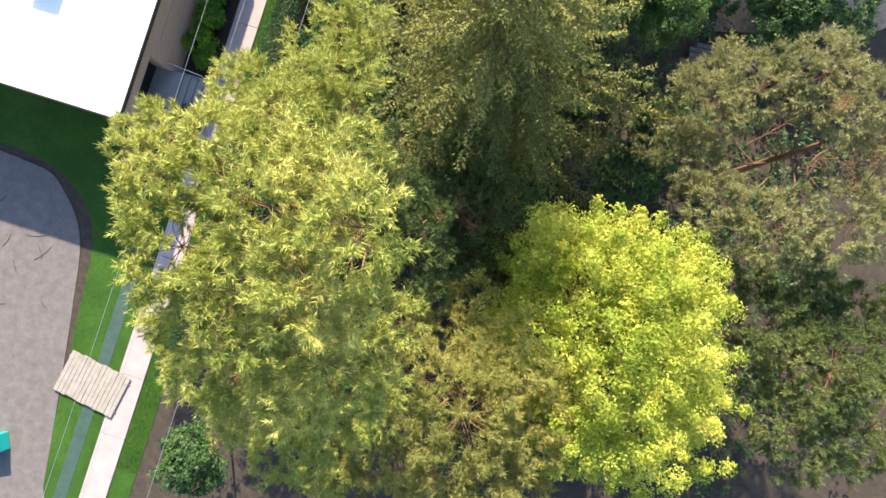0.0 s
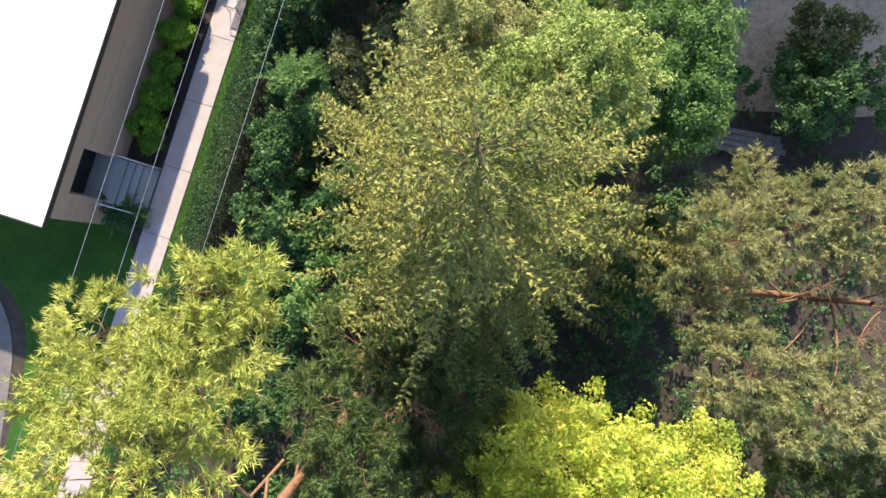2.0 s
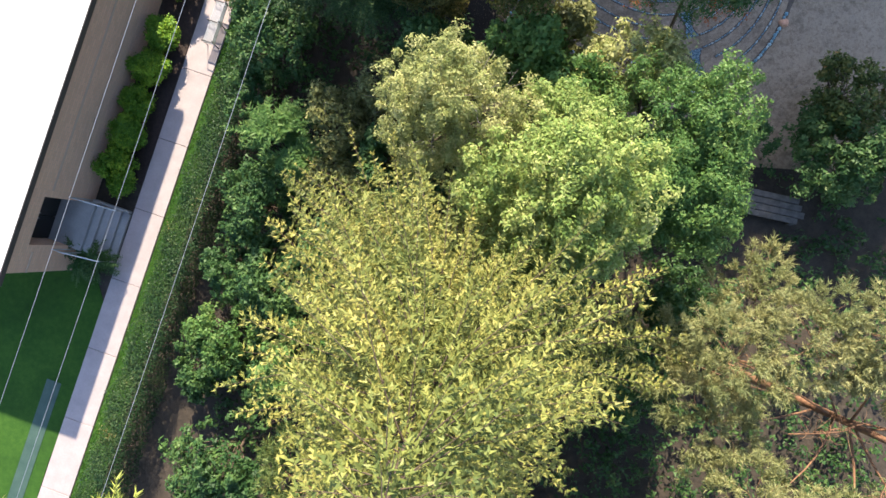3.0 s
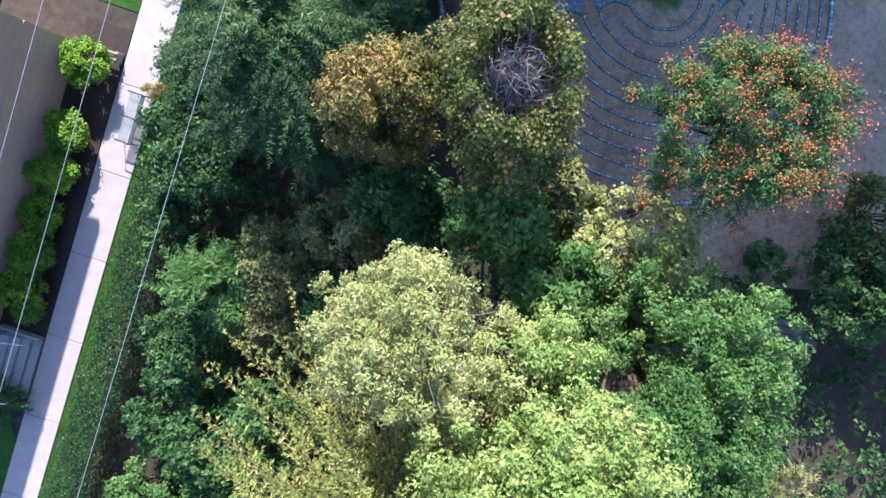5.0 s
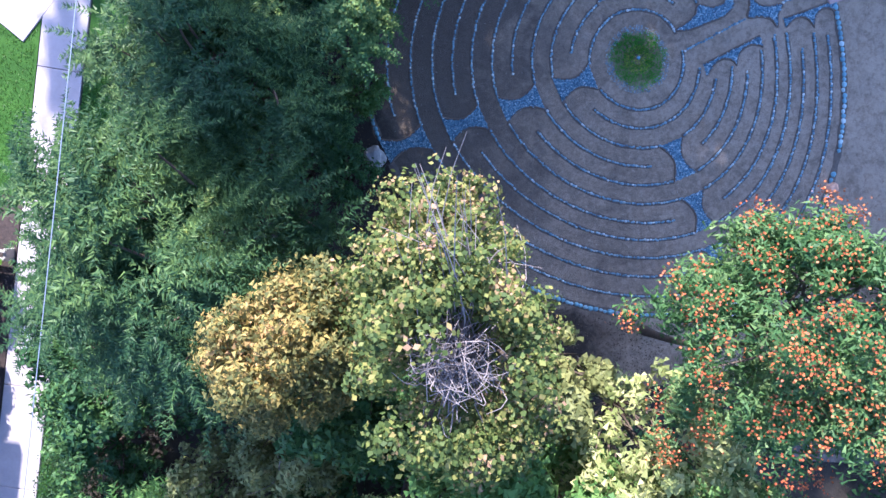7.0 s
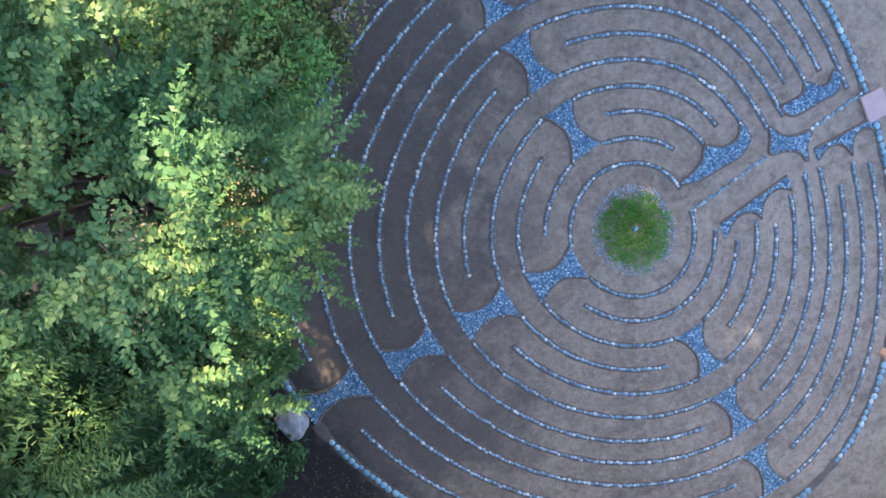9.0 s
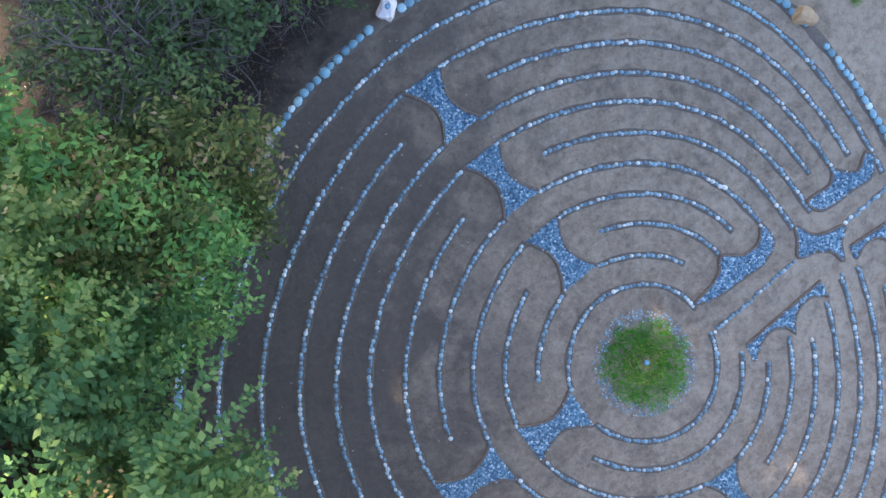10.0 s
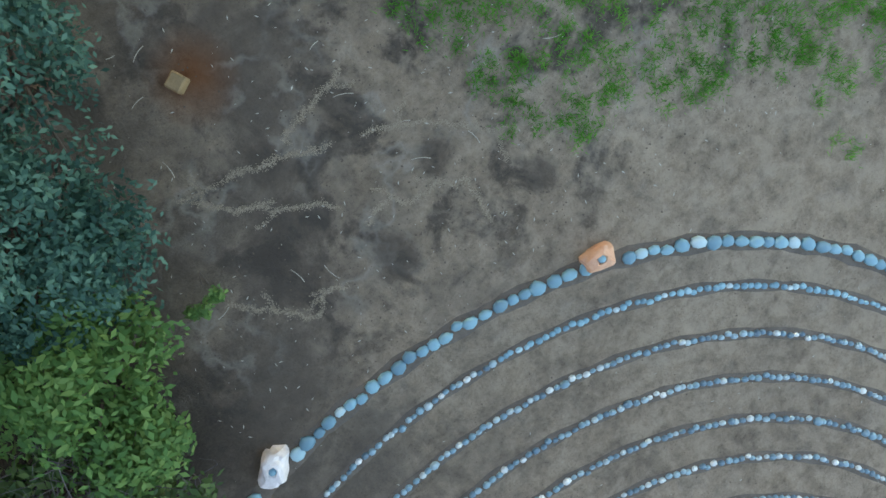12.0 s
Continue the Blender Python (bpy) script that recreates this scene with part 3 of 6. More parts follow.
def spruce(name, label, x, y, height, reach, low, seed):
    """A spruce: whorls of drooping boughs, each a plate of hanging bristly side sprays, closing to one leader."""
    rng = np.random.default_rng(seed)
    thing = empty(name, x, y, 0)
    tagged(thing, label, "spruce tree")
    tv, tf = tube(np.array([[0, 0, -0.05], [0, 0, 0.5], [0.03, 0.02, height * 0.5], [0, 0, height]]), [0.36, 0.27, 0.11, 0.012], 9)
    arr_part("trunk", tv, tf, BARK, thing, smooth=True)
    wood, start, way, span, fine = Pile(), [], [], [], []
    z, t = low, np.linspace(0, 1, 9)
    while z < height - 0.15:
        k = (height - z) / (height - low)
        full = reach * k ** 0.68 * (0.9 + 0.1 * k)
        count = int(rng.integers(9, 12)) if k > 0.2 else 6
        turn = rng.uniform(0, 6.283)
        for a in turn + np.arange(count) * 6.283 / count + rng.normal(size=count) * 0.22:
            uneven = 1 + 0.17 * math.sin(3 * a + 1.0) + 0.12 * math.sin(5 * a - z * 0.5)
            l = full * rng.uniform(0.62, 1.08) * uneven + 0.15
            bow = rng.normal() * 0.13
            out, side = np.array([math.cos(a), math.sin(a), 0]), np.array([-math.sin(a), math.cos(a), 0])
            droop = l * (0.22 * t - (0.50 + 0.22 * rng.uniform()) * (0.35 + 0.65 * k) * t ** 1.7 + 0.16 * t ** 3)
            path = out * (t * l)[:, None] + side * (bow * l * t ** 2)[:, None] + np.array([0, 0, 1]) * (z + rng.uniform(-0.2, 0.2) + droop)[:, None]
            wood.add(*tube(path, 0.026 * np.linspace(1, 0.15, 9) * (0.3 + 0.7 * k), 4))
            n = max(int(l / (0.10 if k < 0.62 else 0.18)), 5)
            for s in np.linspace(0.04, 1.0, n):
                p = np.array([np.interp(s, t, path[:, i]) for i in range(3)])
                for w in (-1, 1):
                    tw = (0.10 + min(0.55, 0.36 * l) * (1 - s) ** 0.7 * min(1.0, s * 4)) * rng.uniform(0.3, 1.3)
                    start.append(p)
                    way.append(unit(out * rng.uniform(0.3, 1.1) + side * w * rng.uniform(0.2, 1.0) + np.array([0, 0, rng.uniform(-1.0, 0.1)])))
                    span.append(tw)
                    fine.append(0.055 + 0.03 * k)
        z += 0.27 + 0.25 * k
    start, way, span, fine = np.array(start), np.array(way), np.array(span), np.array(fine)
    m = np.maximum((span * 68).astype(int), 6)
    pick = np.repeat(np.arange(len(m)), m)
    n = len(pick)
    u = rng.uniform(0, 1, n)
    run = (u * span[pick])[:, None]
    at = start[pick] + way[pick] * run - np.array([0, 0, 0.55]) * run ** 2 / np.maximum(span[pick], 0.1)[:, None]
    round_it = unit(np.cross(way[pick], rng.normal(size=(n, 3))))
    d = unit(way[pick] * 1.0 + round_it * 0.8 + np.array([0, 0, 0.15]))
    length = fine[pick] * rng.uniform(0.7, 1.25, n)
    tagged(arr_part("branchwork", *wood.get(), BARK, thing, smooth=True), kind="stuff")
    arr_part("crown", *kites(at, d, unit(np.cross(d, rng.normal(size=(n, 3)))), length * 1.15, length * 0.57), L_SPRUCE, thing)
    return thing


def fronded(name, label, category, x, y, base, top, rx, ry, mat, seed, fronds=700, length=1.3, leaf=0.09, trunk=0.2, group="", round_leaf=False):
    """A tree of long arching shoots, with small leaves in pairs along each."""
    rng = np.random.default_rng(seed)
    thing = empty(name, x, y, 0)
    tagged(thing, label, category, group)
    tv, tf = trunk_mesh(rng, 0, 0, top * 0.6, trunk)
    arr_part("trunk", tv, tf, BARK, thing, smooth=True)
    cz, rz = (top + base) / 2, (top - base) / 2
    boughs = max(fronds // 20, 6)
    d = unit(rng.normal(size=(boughs, 3)) + np.array([0, 0, 0.45]))
    ba = np.arctan2(d[:, 1], d[:, 0])
    ph = rng.uniform(0, 6.28, 3)
    lobe = 1 + 0.13 * np.sin(3 * ba + ph[0]) + 0.11 * np.sin(5 * ba + ph[1])
    r = lobe * rng.uniform(0.12, 1.0, boughs) ** 0.5
    hub = np.stack([d[:, 0] * r * (rx - length * 0.45), d[:, 1] * r * (ry - length * 0.45), cz + d[:, 2] * r * rz], 1)
    pick = rng.integers(0, boughs, fronds)
    ang = ba[pick] + rng.normal(size=fronds) * 0.95
    way = np.stack([np.cos(ang), np.sin(ang), rng.uniform(-0.15, 0.6, fronds)], 1)
    start = hub[pick] + way * rng.uniform(-0.25, 0.3, (fronds, 1)) + rng.normal(size=(fronds, 3)) * 0.1
    start[:, 2] = np.maximum(start[:, 2], 0.4)
    heading = unit(way)
    l = length * rng.uniform(0.5, 1.25, fronds)
    m = 30 if leaf < 0.07 else 20
    t = np.linspace(0, 1, m)
    curve = start[:, None] + heading[:, None] * (t[None] * l[:, None])[..., None] - np.array([0, 0, 0.55]) * (t[None] ** 2 * l[:, None])[..., None]
    side = unit(np.cross(heading, np.array([0, 0, 1.0])))
    pile = Pile()
    for w in (-1, 1):
        n = fronds * m
        at = curve.reshape(-1, 3) + rng.normal(size=(n, 3)) * 0.02
        dd = unit(np.repeat(heading, m, 0) * 0.7 + w * np.repeat(side, m, 0) + rng.normal(size=(n, 3)) * 0.28)
        nr = unit(np.array([0, 0, 1.0]) + rng.normal(size=(n, 3)) * 0.3)
        s = leaf * rng.uniform(0.7, 1.3, n) * np.tile(1.1 - 0.45 * t, fronds)
        pile.add(*kites(at, dd, unit(np.cross(nr, dd)), s * (1.4 if round_leaf else 1.9), s * (0.85 if round_leaf else 0.62), round_leaf))
    v, f = pile.get()
    v[:, 2] = np.maximum(v[:, 2], 0.02)
    arr_part("crown", v, f, mat, thing)
    pick = rng.permutation(boughs)[:60]
    bv, bf = limbs(rng, np.array([0, 0, base + 0.2]), hub[pick], trunk * 0.3, 0.25)
    tagged(arr_part("branchwork", bv, bf, BARK, thing, smooth=True), kind="stuff")
    shoots = Pile()
    for q in rng.permutation(fronds)[:220]:
        shoots.add(*tube(curve[q][::5], np.linspace(0.010, 0.003, len(curve[q][::5])), 3))
    tagged(arr_part("shootwork", *shoots.get(), L_LIME, thing), kind="stuff")
    return thing


def hedge(name, label, a, b, width, height, mat, seed, per=2600, leaf=0.075):
    """A clipped hedge from a to b: a slightly wavy body of small leaves on upright stems."""
    rng = np.random.default_rng(seed)
    a, b = np.array(a), np.array(b)
    l = np.linalg.norm(b - a)
    along = (b - a) / l
    side = np.array([along[1], -along[0]])
    thing = empty(name, a[0], a[1], 0)
    tagged(thing, label, "hedge")
    n = int(per * l)
    s, q, h = rng.uniform(0, l, n), rng.uniform(-1, 1, n), rng.uniform(0.05, 1, n)
    top = rng.uniform(size=n) < 0.6
    h = np.where(top, 1 - 0.12 * rng.uniform(size=n) ** 2, h)
    q = np.where(top, q, np.sign(q) * rng.uniform(0.8, 1.0, n))
    wob = 1 + 0.09 * np.sin(s * 2.1) + 0.07 * np.sin(s * 5.3 + 1) + 0.06 * np.sin(s * 11 + 2)
    xy = along[None] * s[:, None] + side[None] * (q * width / 2 * wob)[:, None]
    at = np.column_stack([xy, h * height * (0.95 + 0.06 * np.sin(s * 3.1 + q * 2))]) + rng.normal(size=(n, 3)) * 0.06
    at[:, 2] = np.maximum(at[:, 2], 0.04)
    nr = unit(np.column_stack([side[0] * q, side[1] * q, np.full(n, 0.9)]) + rng.normal(size=(n, 3)) * 0.5)
    al = unit(np.cross(nr, rng.normal(size=(n, 3))))
    arr_part("foliage", *kites(at, al, np.cross(nr, al), leaf * rng.uniform(0.7, 1.3, n), leaf * 0.6), mat, thing)
    pile = Pile()
    for s in np.arange(0.15, l, 0.45):
        p = along * s
        pile.add(*tube(np.array([[*p, -0.02], [*(p + rng.normal(size=2) * 0.06), height * 0.5], [*(p + rng.normal(size=2) * 0.15), height * 0.88]]), [0.025, 0.017, 0.006], 5))
    tagged(arr_part("stemwork", *pile.get(), BARK, thing), kind="stuff")
    return thing


def blades(name, label, xy, z, height, seed, mat=None, width=0.012):
    """Grass blades on given spots, as one sheet of stuff."""
    rng = np.random.default_rng(seed)
    n = len(xy)
    at = np.column_stack([xy, np.full(n, z)])
    d = unit(np.column_stack([rng.normal(size=(n, 2)) * 1.15, np.full(n, 1.0)]))
    h = height * rng.uniform(0.5, 1.3, n)
    side = unit(np.column_stack([rng.normal(size=(n, 2)), np.zeros(n)]))
    ob = arr_part(name, *kites(at, d, side, h, width), mat or L_GRASS)
    return tagged(ob, label, "grass", kind="stuff")


# ---------------------------------------------------------------- ground
# Along the concrete walk: s runs up it, p to its side; p = 0 is the edge beside the hedge.
WALK0, WALK_UP, WALK_OUT = np.array([-16.85, -6.0]), np.array([0.324, 0.946]), np.array([0.946, -0.324])


def by_walk(s, p, z=0.0):
    q = WALK0 + WALK_UP * s + WALK_OUT * p
    return (float(q[0]), float(q[1]), z)


WALK_TURN = math.degrees(math.atan2(WALK_UP[1], WALK_UP[0])) - 90   # turns +y to run up the walk


def sheet(name, label, corners, z, mat, thick=0.03):
    """A flat piece of ground with a real edge."""
    bm = bmesh.new()
    face = bm.faces.new([bm.verts.new((x, y, z)) for x, y in corners])
    if face.normal.z < 0:
        face.normal_flip()
    made = bmesh.ops.extrude_face_region(bm, geom=[face])
    bmesh.ops.translate(bm, verts=[g for g in made["geom"] if isinstance(g, bmesh.types.BMVert)], vec=(0, 0, -thick))
    bmesh.ops.recalc_face_normals(bm, faces=bm.faces)
    return tagged(part(name, bm, mat), label, "ground", kind="structure")


def outline(points, steps=6):
    """A closed smooth outline through a few points."""
    p, out = [np.array(q, float) for q in points], []
    n = len(p)
    for i in range(n):
        a, b, c, d = p[i - 1], p[i], p[(i + 1) % n], p[(i + 2) % n]
        for t in np.linspace(0, 1, steps, endpoint=False):
            out.append(tuple(0.5 * ((2 * b) + (c - a) * t + (2 * a - 5 * b + 4 * c - d) * t ** 2 + (3 * b - a - 3 * c + d) * t ** 3)))
    return out


def laid(x, y):
    """The labyrinth was laid by eye and is a little egg-shaped: a true round plan to the ground."""
    x, y = np.asarray(x, float), np.asarray(y, float)
    a = np.degrees(np.arctan2(y, x))
    k = 1 - 0.030 * np.exp(-((a - 135) / 30) ** 2) - 0.015 * np.exp(-((a - 86) / 20) ** 2) + 0.018 * np.exp(-((a - 44) / 17) ** 2)
    x, y = x * k, y * k
    return 0.18 + 0.957 * x - 0.018 * y - 0.0231 * x * x, -0.022 - 0.038 * x + 1.0315 * y - 0.0033 * y * y


def build_ground():
    rng = np.random.default_rng(3)
    n = 90
    g = np.sinh(np.linspace(-1, 1, n) * 5.2) / np.sinh(5.2) * 600
    gx, gy = np.meshgrid(g - 4, g - 6, indexing="ij")
    v = np.stack([gx, gy, np.full_like(gx, -0.02)], -1).reshape(-1, 3)
    i, j = np.meshgrid(np.arange(n - 1), np.arange(n - 1), indexing="ij")
    f = np.stack([i * n + j, (i + 1) * n + j, (i + 1) * n + j + 1, i * n + j + 1], -1).reshape(-1, 4)
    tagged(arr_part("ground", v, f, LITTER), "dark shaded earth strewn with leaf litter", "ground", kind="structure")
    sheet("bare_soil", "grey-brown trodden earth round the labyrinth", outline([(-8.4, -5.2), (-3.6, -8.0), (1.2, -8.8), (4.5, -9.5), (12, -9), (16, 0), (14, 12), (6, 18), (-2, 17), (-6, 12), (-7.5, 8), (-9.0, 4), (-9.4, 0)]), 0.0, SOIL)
    sheet("lawn_north", "bright green mown lawn beside the walk", [by_walk(5.2, -1.24)[:2], by_walk(40, -1.24)[:2], by_walk(40, -45)[:2], by_walk(5.2, -45)[:2]], 0.004, LAWN)
    sheet("grass_verge", "narrow mown grass strip between walk and hedge", [by_walk(-26, 0.04)[:2], by_walk(12, 0.04)[:2], by_walk(12, 1.0)[:2], by_walk(-26, 1.0)[:2]], 0.004, LAWN)
    sheet("lawn_south", "dark green grass below the building", outline([by_walk(-9.4, -1.25)[:2], by_walk(-16, -1.25)[:2], by_walk(-28, -1.25)[:2], by_walk(-28, -2.9)[:2], (-27.2, -25.5), (-26.4, -22), (-25.6, -18), (-26.6, -15.6), (-29, -13.9), (-36, -11), (-36, -6), (-26, -6)], 5), 0.004, LAWN)
    sheet("gravel_yard", "pale worn gravel yard", outline([(-28.4, -14.6), (-26.9, -16.0), (-26.2, -18.2), (-26.6, -21.5), (-27.1, -24.5), (-28.0, -29.5), (-29, -34), (-48, -34), (-48, -14), (-34, -13.2)], 5), 0.012, GRAVEL_YARD)
    sheet("planting_bed", "dark mulched bed along the brick wall", [by_walk(-4.7, -1.25)[:2], by_walk(4.6, -1.25)[:2], by_walk(4.6, -2.75)[:2], by_walk(-4.7, -2.75)[:2]], 0.006, MULCH)
    sheet("drain", "damp shallow drain beside the gravel yard", [by_walk(-27, -2.35)[:2], by_walk(-13, -2.35)[:2], by_walk(-13, -1.75)[:2], by_walk(-27, -1.75)[:2]], 0.014, DITCH)
    # grass near the camera's low end: patches that thin out over bare earth
    spots = []
    for x, y in rng.uniform((0.4, 2.0), (13, 14), (9000, 2)):
        th = math.atan2(y, x - 0.18)
        edge_x, edge_y = laid(6.38 * math.cos(th), 6.38 * math.sin(th))
        out = math.hypot(x - 0.18, y) - math.hypot(edge_x - 0.18, edge_y)
        if out < 0.12 or ((x - 4.5) / 5.5) ** 2 + ((y - 7.5) / 4.2) ** 2 > 1 + 0.5 * noise.noise(Vector((x, y, 0.5))):
            continue
        k = noise.noise(Vector((x * 0.8, y * 0.8, 3.3))) + 0.6 * noise.noise(Vector((x * 2.4, y * 2.4, 7.1)))
        if k + 0.85 * (x * 0.75 + y * 0.66 - 6.85) - max(0, 1.0 * (1.7 - x)) > 0.10 + rng.uniform(-0.10, 0.14):
            spots.append(np.array([x, y]) + rng.normal(size=(42, 2)) * 0.042)
    tagged(blades("grass_tufts", "patchy bright green grass thinning over bare earth", np.concatenate(spots), 0.0, 0.065, 5, width=0.009), category="grass")
    s, p = rng.uniform(-24, 9, 30000), rng.uniform(0.03, 0.95, 30000)
    q = WALK0 + WALK_UP * s[:, None] + WALK_OUT * p[:, None]
    blades("verge_grass", "mown grass blades on the verge", q, 0.004, 0.07, 6, L_LAWN, 0.02)
    s, p = rng.uniform(5.4, 14, 26000), rng.uniform(-9, -1.3, 26000)
    q = WALK0 + WALK_UP * s[:, None] + WALK_OUT * p[:, None]
    blades("lawn_grass", "mown grass blades on the lawn", q, 0.004, 0.06, 7, L_LAWN, 0.025)


build_ground()


# ---------------------------------------------------------------- walk, building
def build_walk():
    """Concrete panels with open joints."""
    walk_ob = tagged(empty("sidewalk", *by_walk(0, 0)), "pale concrete walk of long panels beside the building", "sidewalk", kind="structure")
    bm = bmesh.new()
    box(bm, (-0.6, 0.008, -0.10), (0.6, 2.842, 0.0), 0.012)
    me = bpy.data.meshes.new("panel")
    bm.to_mesh(me)
    bm.free()
    me.materials.append(CONCRETE)
    for k in range(-10, 4):
        ob = under(new("panel", me), walk_ob)
        ob.matrix_basis = pose(-0.6 * WALK_OUT[0] + (k * 2.85 + 0.1) * WALK_UP[0], -0.6 * WALK_OUT[1] + (k * 2.85 + 0.1) * WALK_UP[1], 0.035, 0, 0, WALK_TURN)
    cross = tagged(empty("cross_walk", -14.6, 3.9, 0, 40), "pale concrete walk crossing the lawn", "sidewalk", kind="structure")
    bm = bmesh.new()
    box(bm, (-1.05, 0.01, -0.10), (1.05, 2.99, 0.0), 0.012)
    me = bpy.data.meshes.new("panel")
    bm.to_mesh(me)
    bm.free()
    me.materials.append(CONCRETE)
    for k in range(0, 6):
        ob = under(new("panel", me), cross)
        ob.matrix_basis = pose(0, k * 3.0, 0.042)


build_walk()

ROOF_Z, WALL_P, S0, S1 = 3.9, -2.8, -7.35, 5.05


HOUSE_S = -1.35


def build_house():
    house = tagged(empty("brick_building", *by_walk(HOUSE_S, WALL_P), WALK_TURN), "low brick building with a flat white roof", "building")
    # local axes: x away from the wall towards the walk, y along it
    d0, d1, door_top, land = -6.35, -4.6, 2.75, 0.68
    back = -26.0

    def wall_part(name, boxes, mat, label=""):
        bm = bmesh.new()
        for lo, hi in boxes:
            box(bm, lo, hi)
        uv = bm.loops.layers.uv.new("map")
        for face in bm.faces:
            for lp in face.loops:
                co = lp.vert.co
                lp[uv].uv = (co.y if abs(face.normal.x) > 0.5 else co.x, co.z)
        return part(name, bm, mat, house, label)

    wall_part("front_wall", [((-0.3, S0, 0), (0, d0, ROOF_Z)), ((-0.3, d1, 0), (0, S1, ROOF_Z)), ((-0.3, d0, door_top), (0, d1, ROOF_Z))], BRICK)
    wall_part("south_wall", [((back, S0 - 0.0, 0), (-0.3, S0 + 0.3, ROOF_Z))], BRICK)
    wall_part("north_wall", [((back, S1 - 0.3, 0), (-0.3, S1, ROOF_Z))], BRICK)
    wall_part("back_wall", [((back - 0.3, S0, 0), (back, S1, ROOF_Z))], BRICK)
    wall_part("door_recess", [((-0.9, d0 - 0.1, land), (-0.3, d0, door_top)), ((-0.9, d1, land), (-0.3, d1 + 0.1, door_top)), ((-0.9, d0, door_top), (-0.3, d1, door_top + 0.1))], BRICK)
    # projecting brick course
    bm = bmesh.new()
    box(bm, (0.002, S0 - 0.002, 2.42), (0.035, d0 - 0.25, 2.5), 0.008)
    box(bm, (0.002, d1 + 0.25, 2.42), (0.035, S1 + 0.002, 2.5), 0.008)
    part("brick_course", bm, BRICK, house, "thin projecting brick course")
    bm = bmesh.new()
    box(bm, (back - 0.5, S0 - 0.28, ROOF_Z), (0.28, S1 + 0.28, ROOF_Z + 0.10), 0.01)
    roof = part("roof", bm, ROOFING, house, "flat white membrane roof")
    bm = bmesh.new()
    for lo, hi in (((0.28, S0 - 0.32, ROOF_Z - 0.10), (0.33, S1 + 0.32, ROOF_Z + 0.13)), ((back, S0 - 0.33, ROOF_Z - 0.10), (0.28, S0 - 0.28, ROOF_Z + 0.13)), ((back, S1 + 0.28, ROOF_Z - 0.10), (0.28, S1 + 0.33, ROOF_Z + 0.13))):
        box(bm, lo, hi, 0.008)
    part("fascia", bm, FASCIA, house, "dark metal roof edge")
    bm = bmesh.new()
    box(bm, (-0.86, d0 + 0.02, land), (-0.82, (d0 + d1) / 2 - 0.01, door_top - 0.02), 0.006)
    box(bm, (-0.86, (d0 + d1) / 2 + 0.01, land), (-0.82, d1 - 0.02, door_top - 0.02), 0.006)
    door = part("door", bm, DARK_DOOR, house, "dark double door in a recess")
    for y in ((d0 + d1) / 2 - 0.1, (d0 + d1) / 2 + 0.1):
        bm = bmesh.new()
        box(bm, (-0.82, y - 0.012, land + 0.9), (-0.77, y + 0.012, land + 1.2), 0.004)
        part("door_handle", bm, METAL, door, "metal pull handle")
    bm = bmesh.new()
    box(bm, (-0.81, d0 + 0.12, land + 1.35), (-0.80, d0 + 0.38, land + 1.6), 0.002)
    part("notice", bm, PALE_ROCK, door, "pale paper notice")
    # entrance steps
    steps = tagged(empty("entrance_steps", *by_walk(HOUSE_S, WALL_P), WALK_TURN), "grey concrete landing and steps up to the dark door", "steps")
    edge = -1.24 - WALL_P
    treads = 4
    run = 0.27
    x0 = edge - treads * run
    bm = bmesh.new()
    box(bm, (-0.9, d0 - 0.05, 0), (x0, d1 + 0.05, land), 0.012)
    part("landing", bm, STEP_CONCRETE, steps)
    for k in range(treads):
        bm = bmesh.new()
        box(bm, (x0 + k * run, d0 - 0.05, 0), (x0 + (k + 1) * run, d1 + 0.05, land - (k + 1) * land / (treads + 1)), 0.012)
        part("step", bm, STEP_CONCRETE, steps)
    for y in (d0 - 0.12, d1 + 0.12):
        bm = bmesh.new()
        box(bm, (0.1, y - 0.05, 0), (edge, y + 0.05, 0.30), 0.01)
        part("kerb", bm, STEP_CONCRETE, steps)
        pile = Pile()
        pile.add(*tube(np.array([[0.05, y, land + 0.95], [x0, y, land + 0.95], [edge - 0.05, y, 1.0]]), [0.022] * 3, 7))
        for xx, z0, z1 in ((0.1, 0.28, land + 0.95), (x0, 0.28, land + 0.95), (edge - 0.08, 0.28, 1.02)):
            pile.add(*tube(np.array([[xx, y, z0], [xx, y, z1]]), [0.02, 0.02], 7))
        arr_part("handrail", *pile.get(), METAL, steps, "slim grey metal handrail", True)
    # roof vent
    bm = bmesh.new()
    box(bm, (-0.5, -0.45, 0), (0.5, 0.45, 0.5), 0.03)
    vent = tagged(part("roof_vent", bm, METAL), "pale metal vent box on the white roof", "roof vent")
    vent.matrix_world = pose(-24.9, -7.9, ROOF_Z + 0.10, 0, 0, WALK_TURN)
    bm = bmesh.new()
    box(bm, (-0.58, -0.53, 0.5), (0.58, 0.53, 0.58), 0.02)
    part("cap", bm, ROOFING, vent)


build_house()


# ---------------------------------------------------------------- labyrinth
AXIS = radians(9.0)      # towards the entrance
RINGS = [6.38, 5.92, 5.42, 4.95, 4.50, 4.07, 3.60, 3.13, 2.66, 2.20, 1.71, 1.25]   # stone lines, outermost first


def axial(u, v, turn):
    """From distance along an axis and to its left, to the ground."""
    a = AXIS + radians(turn)
    return laid(u * math.cos(a) - v * math.sin(a), u * math.sin(a) + v * math.cos(a))


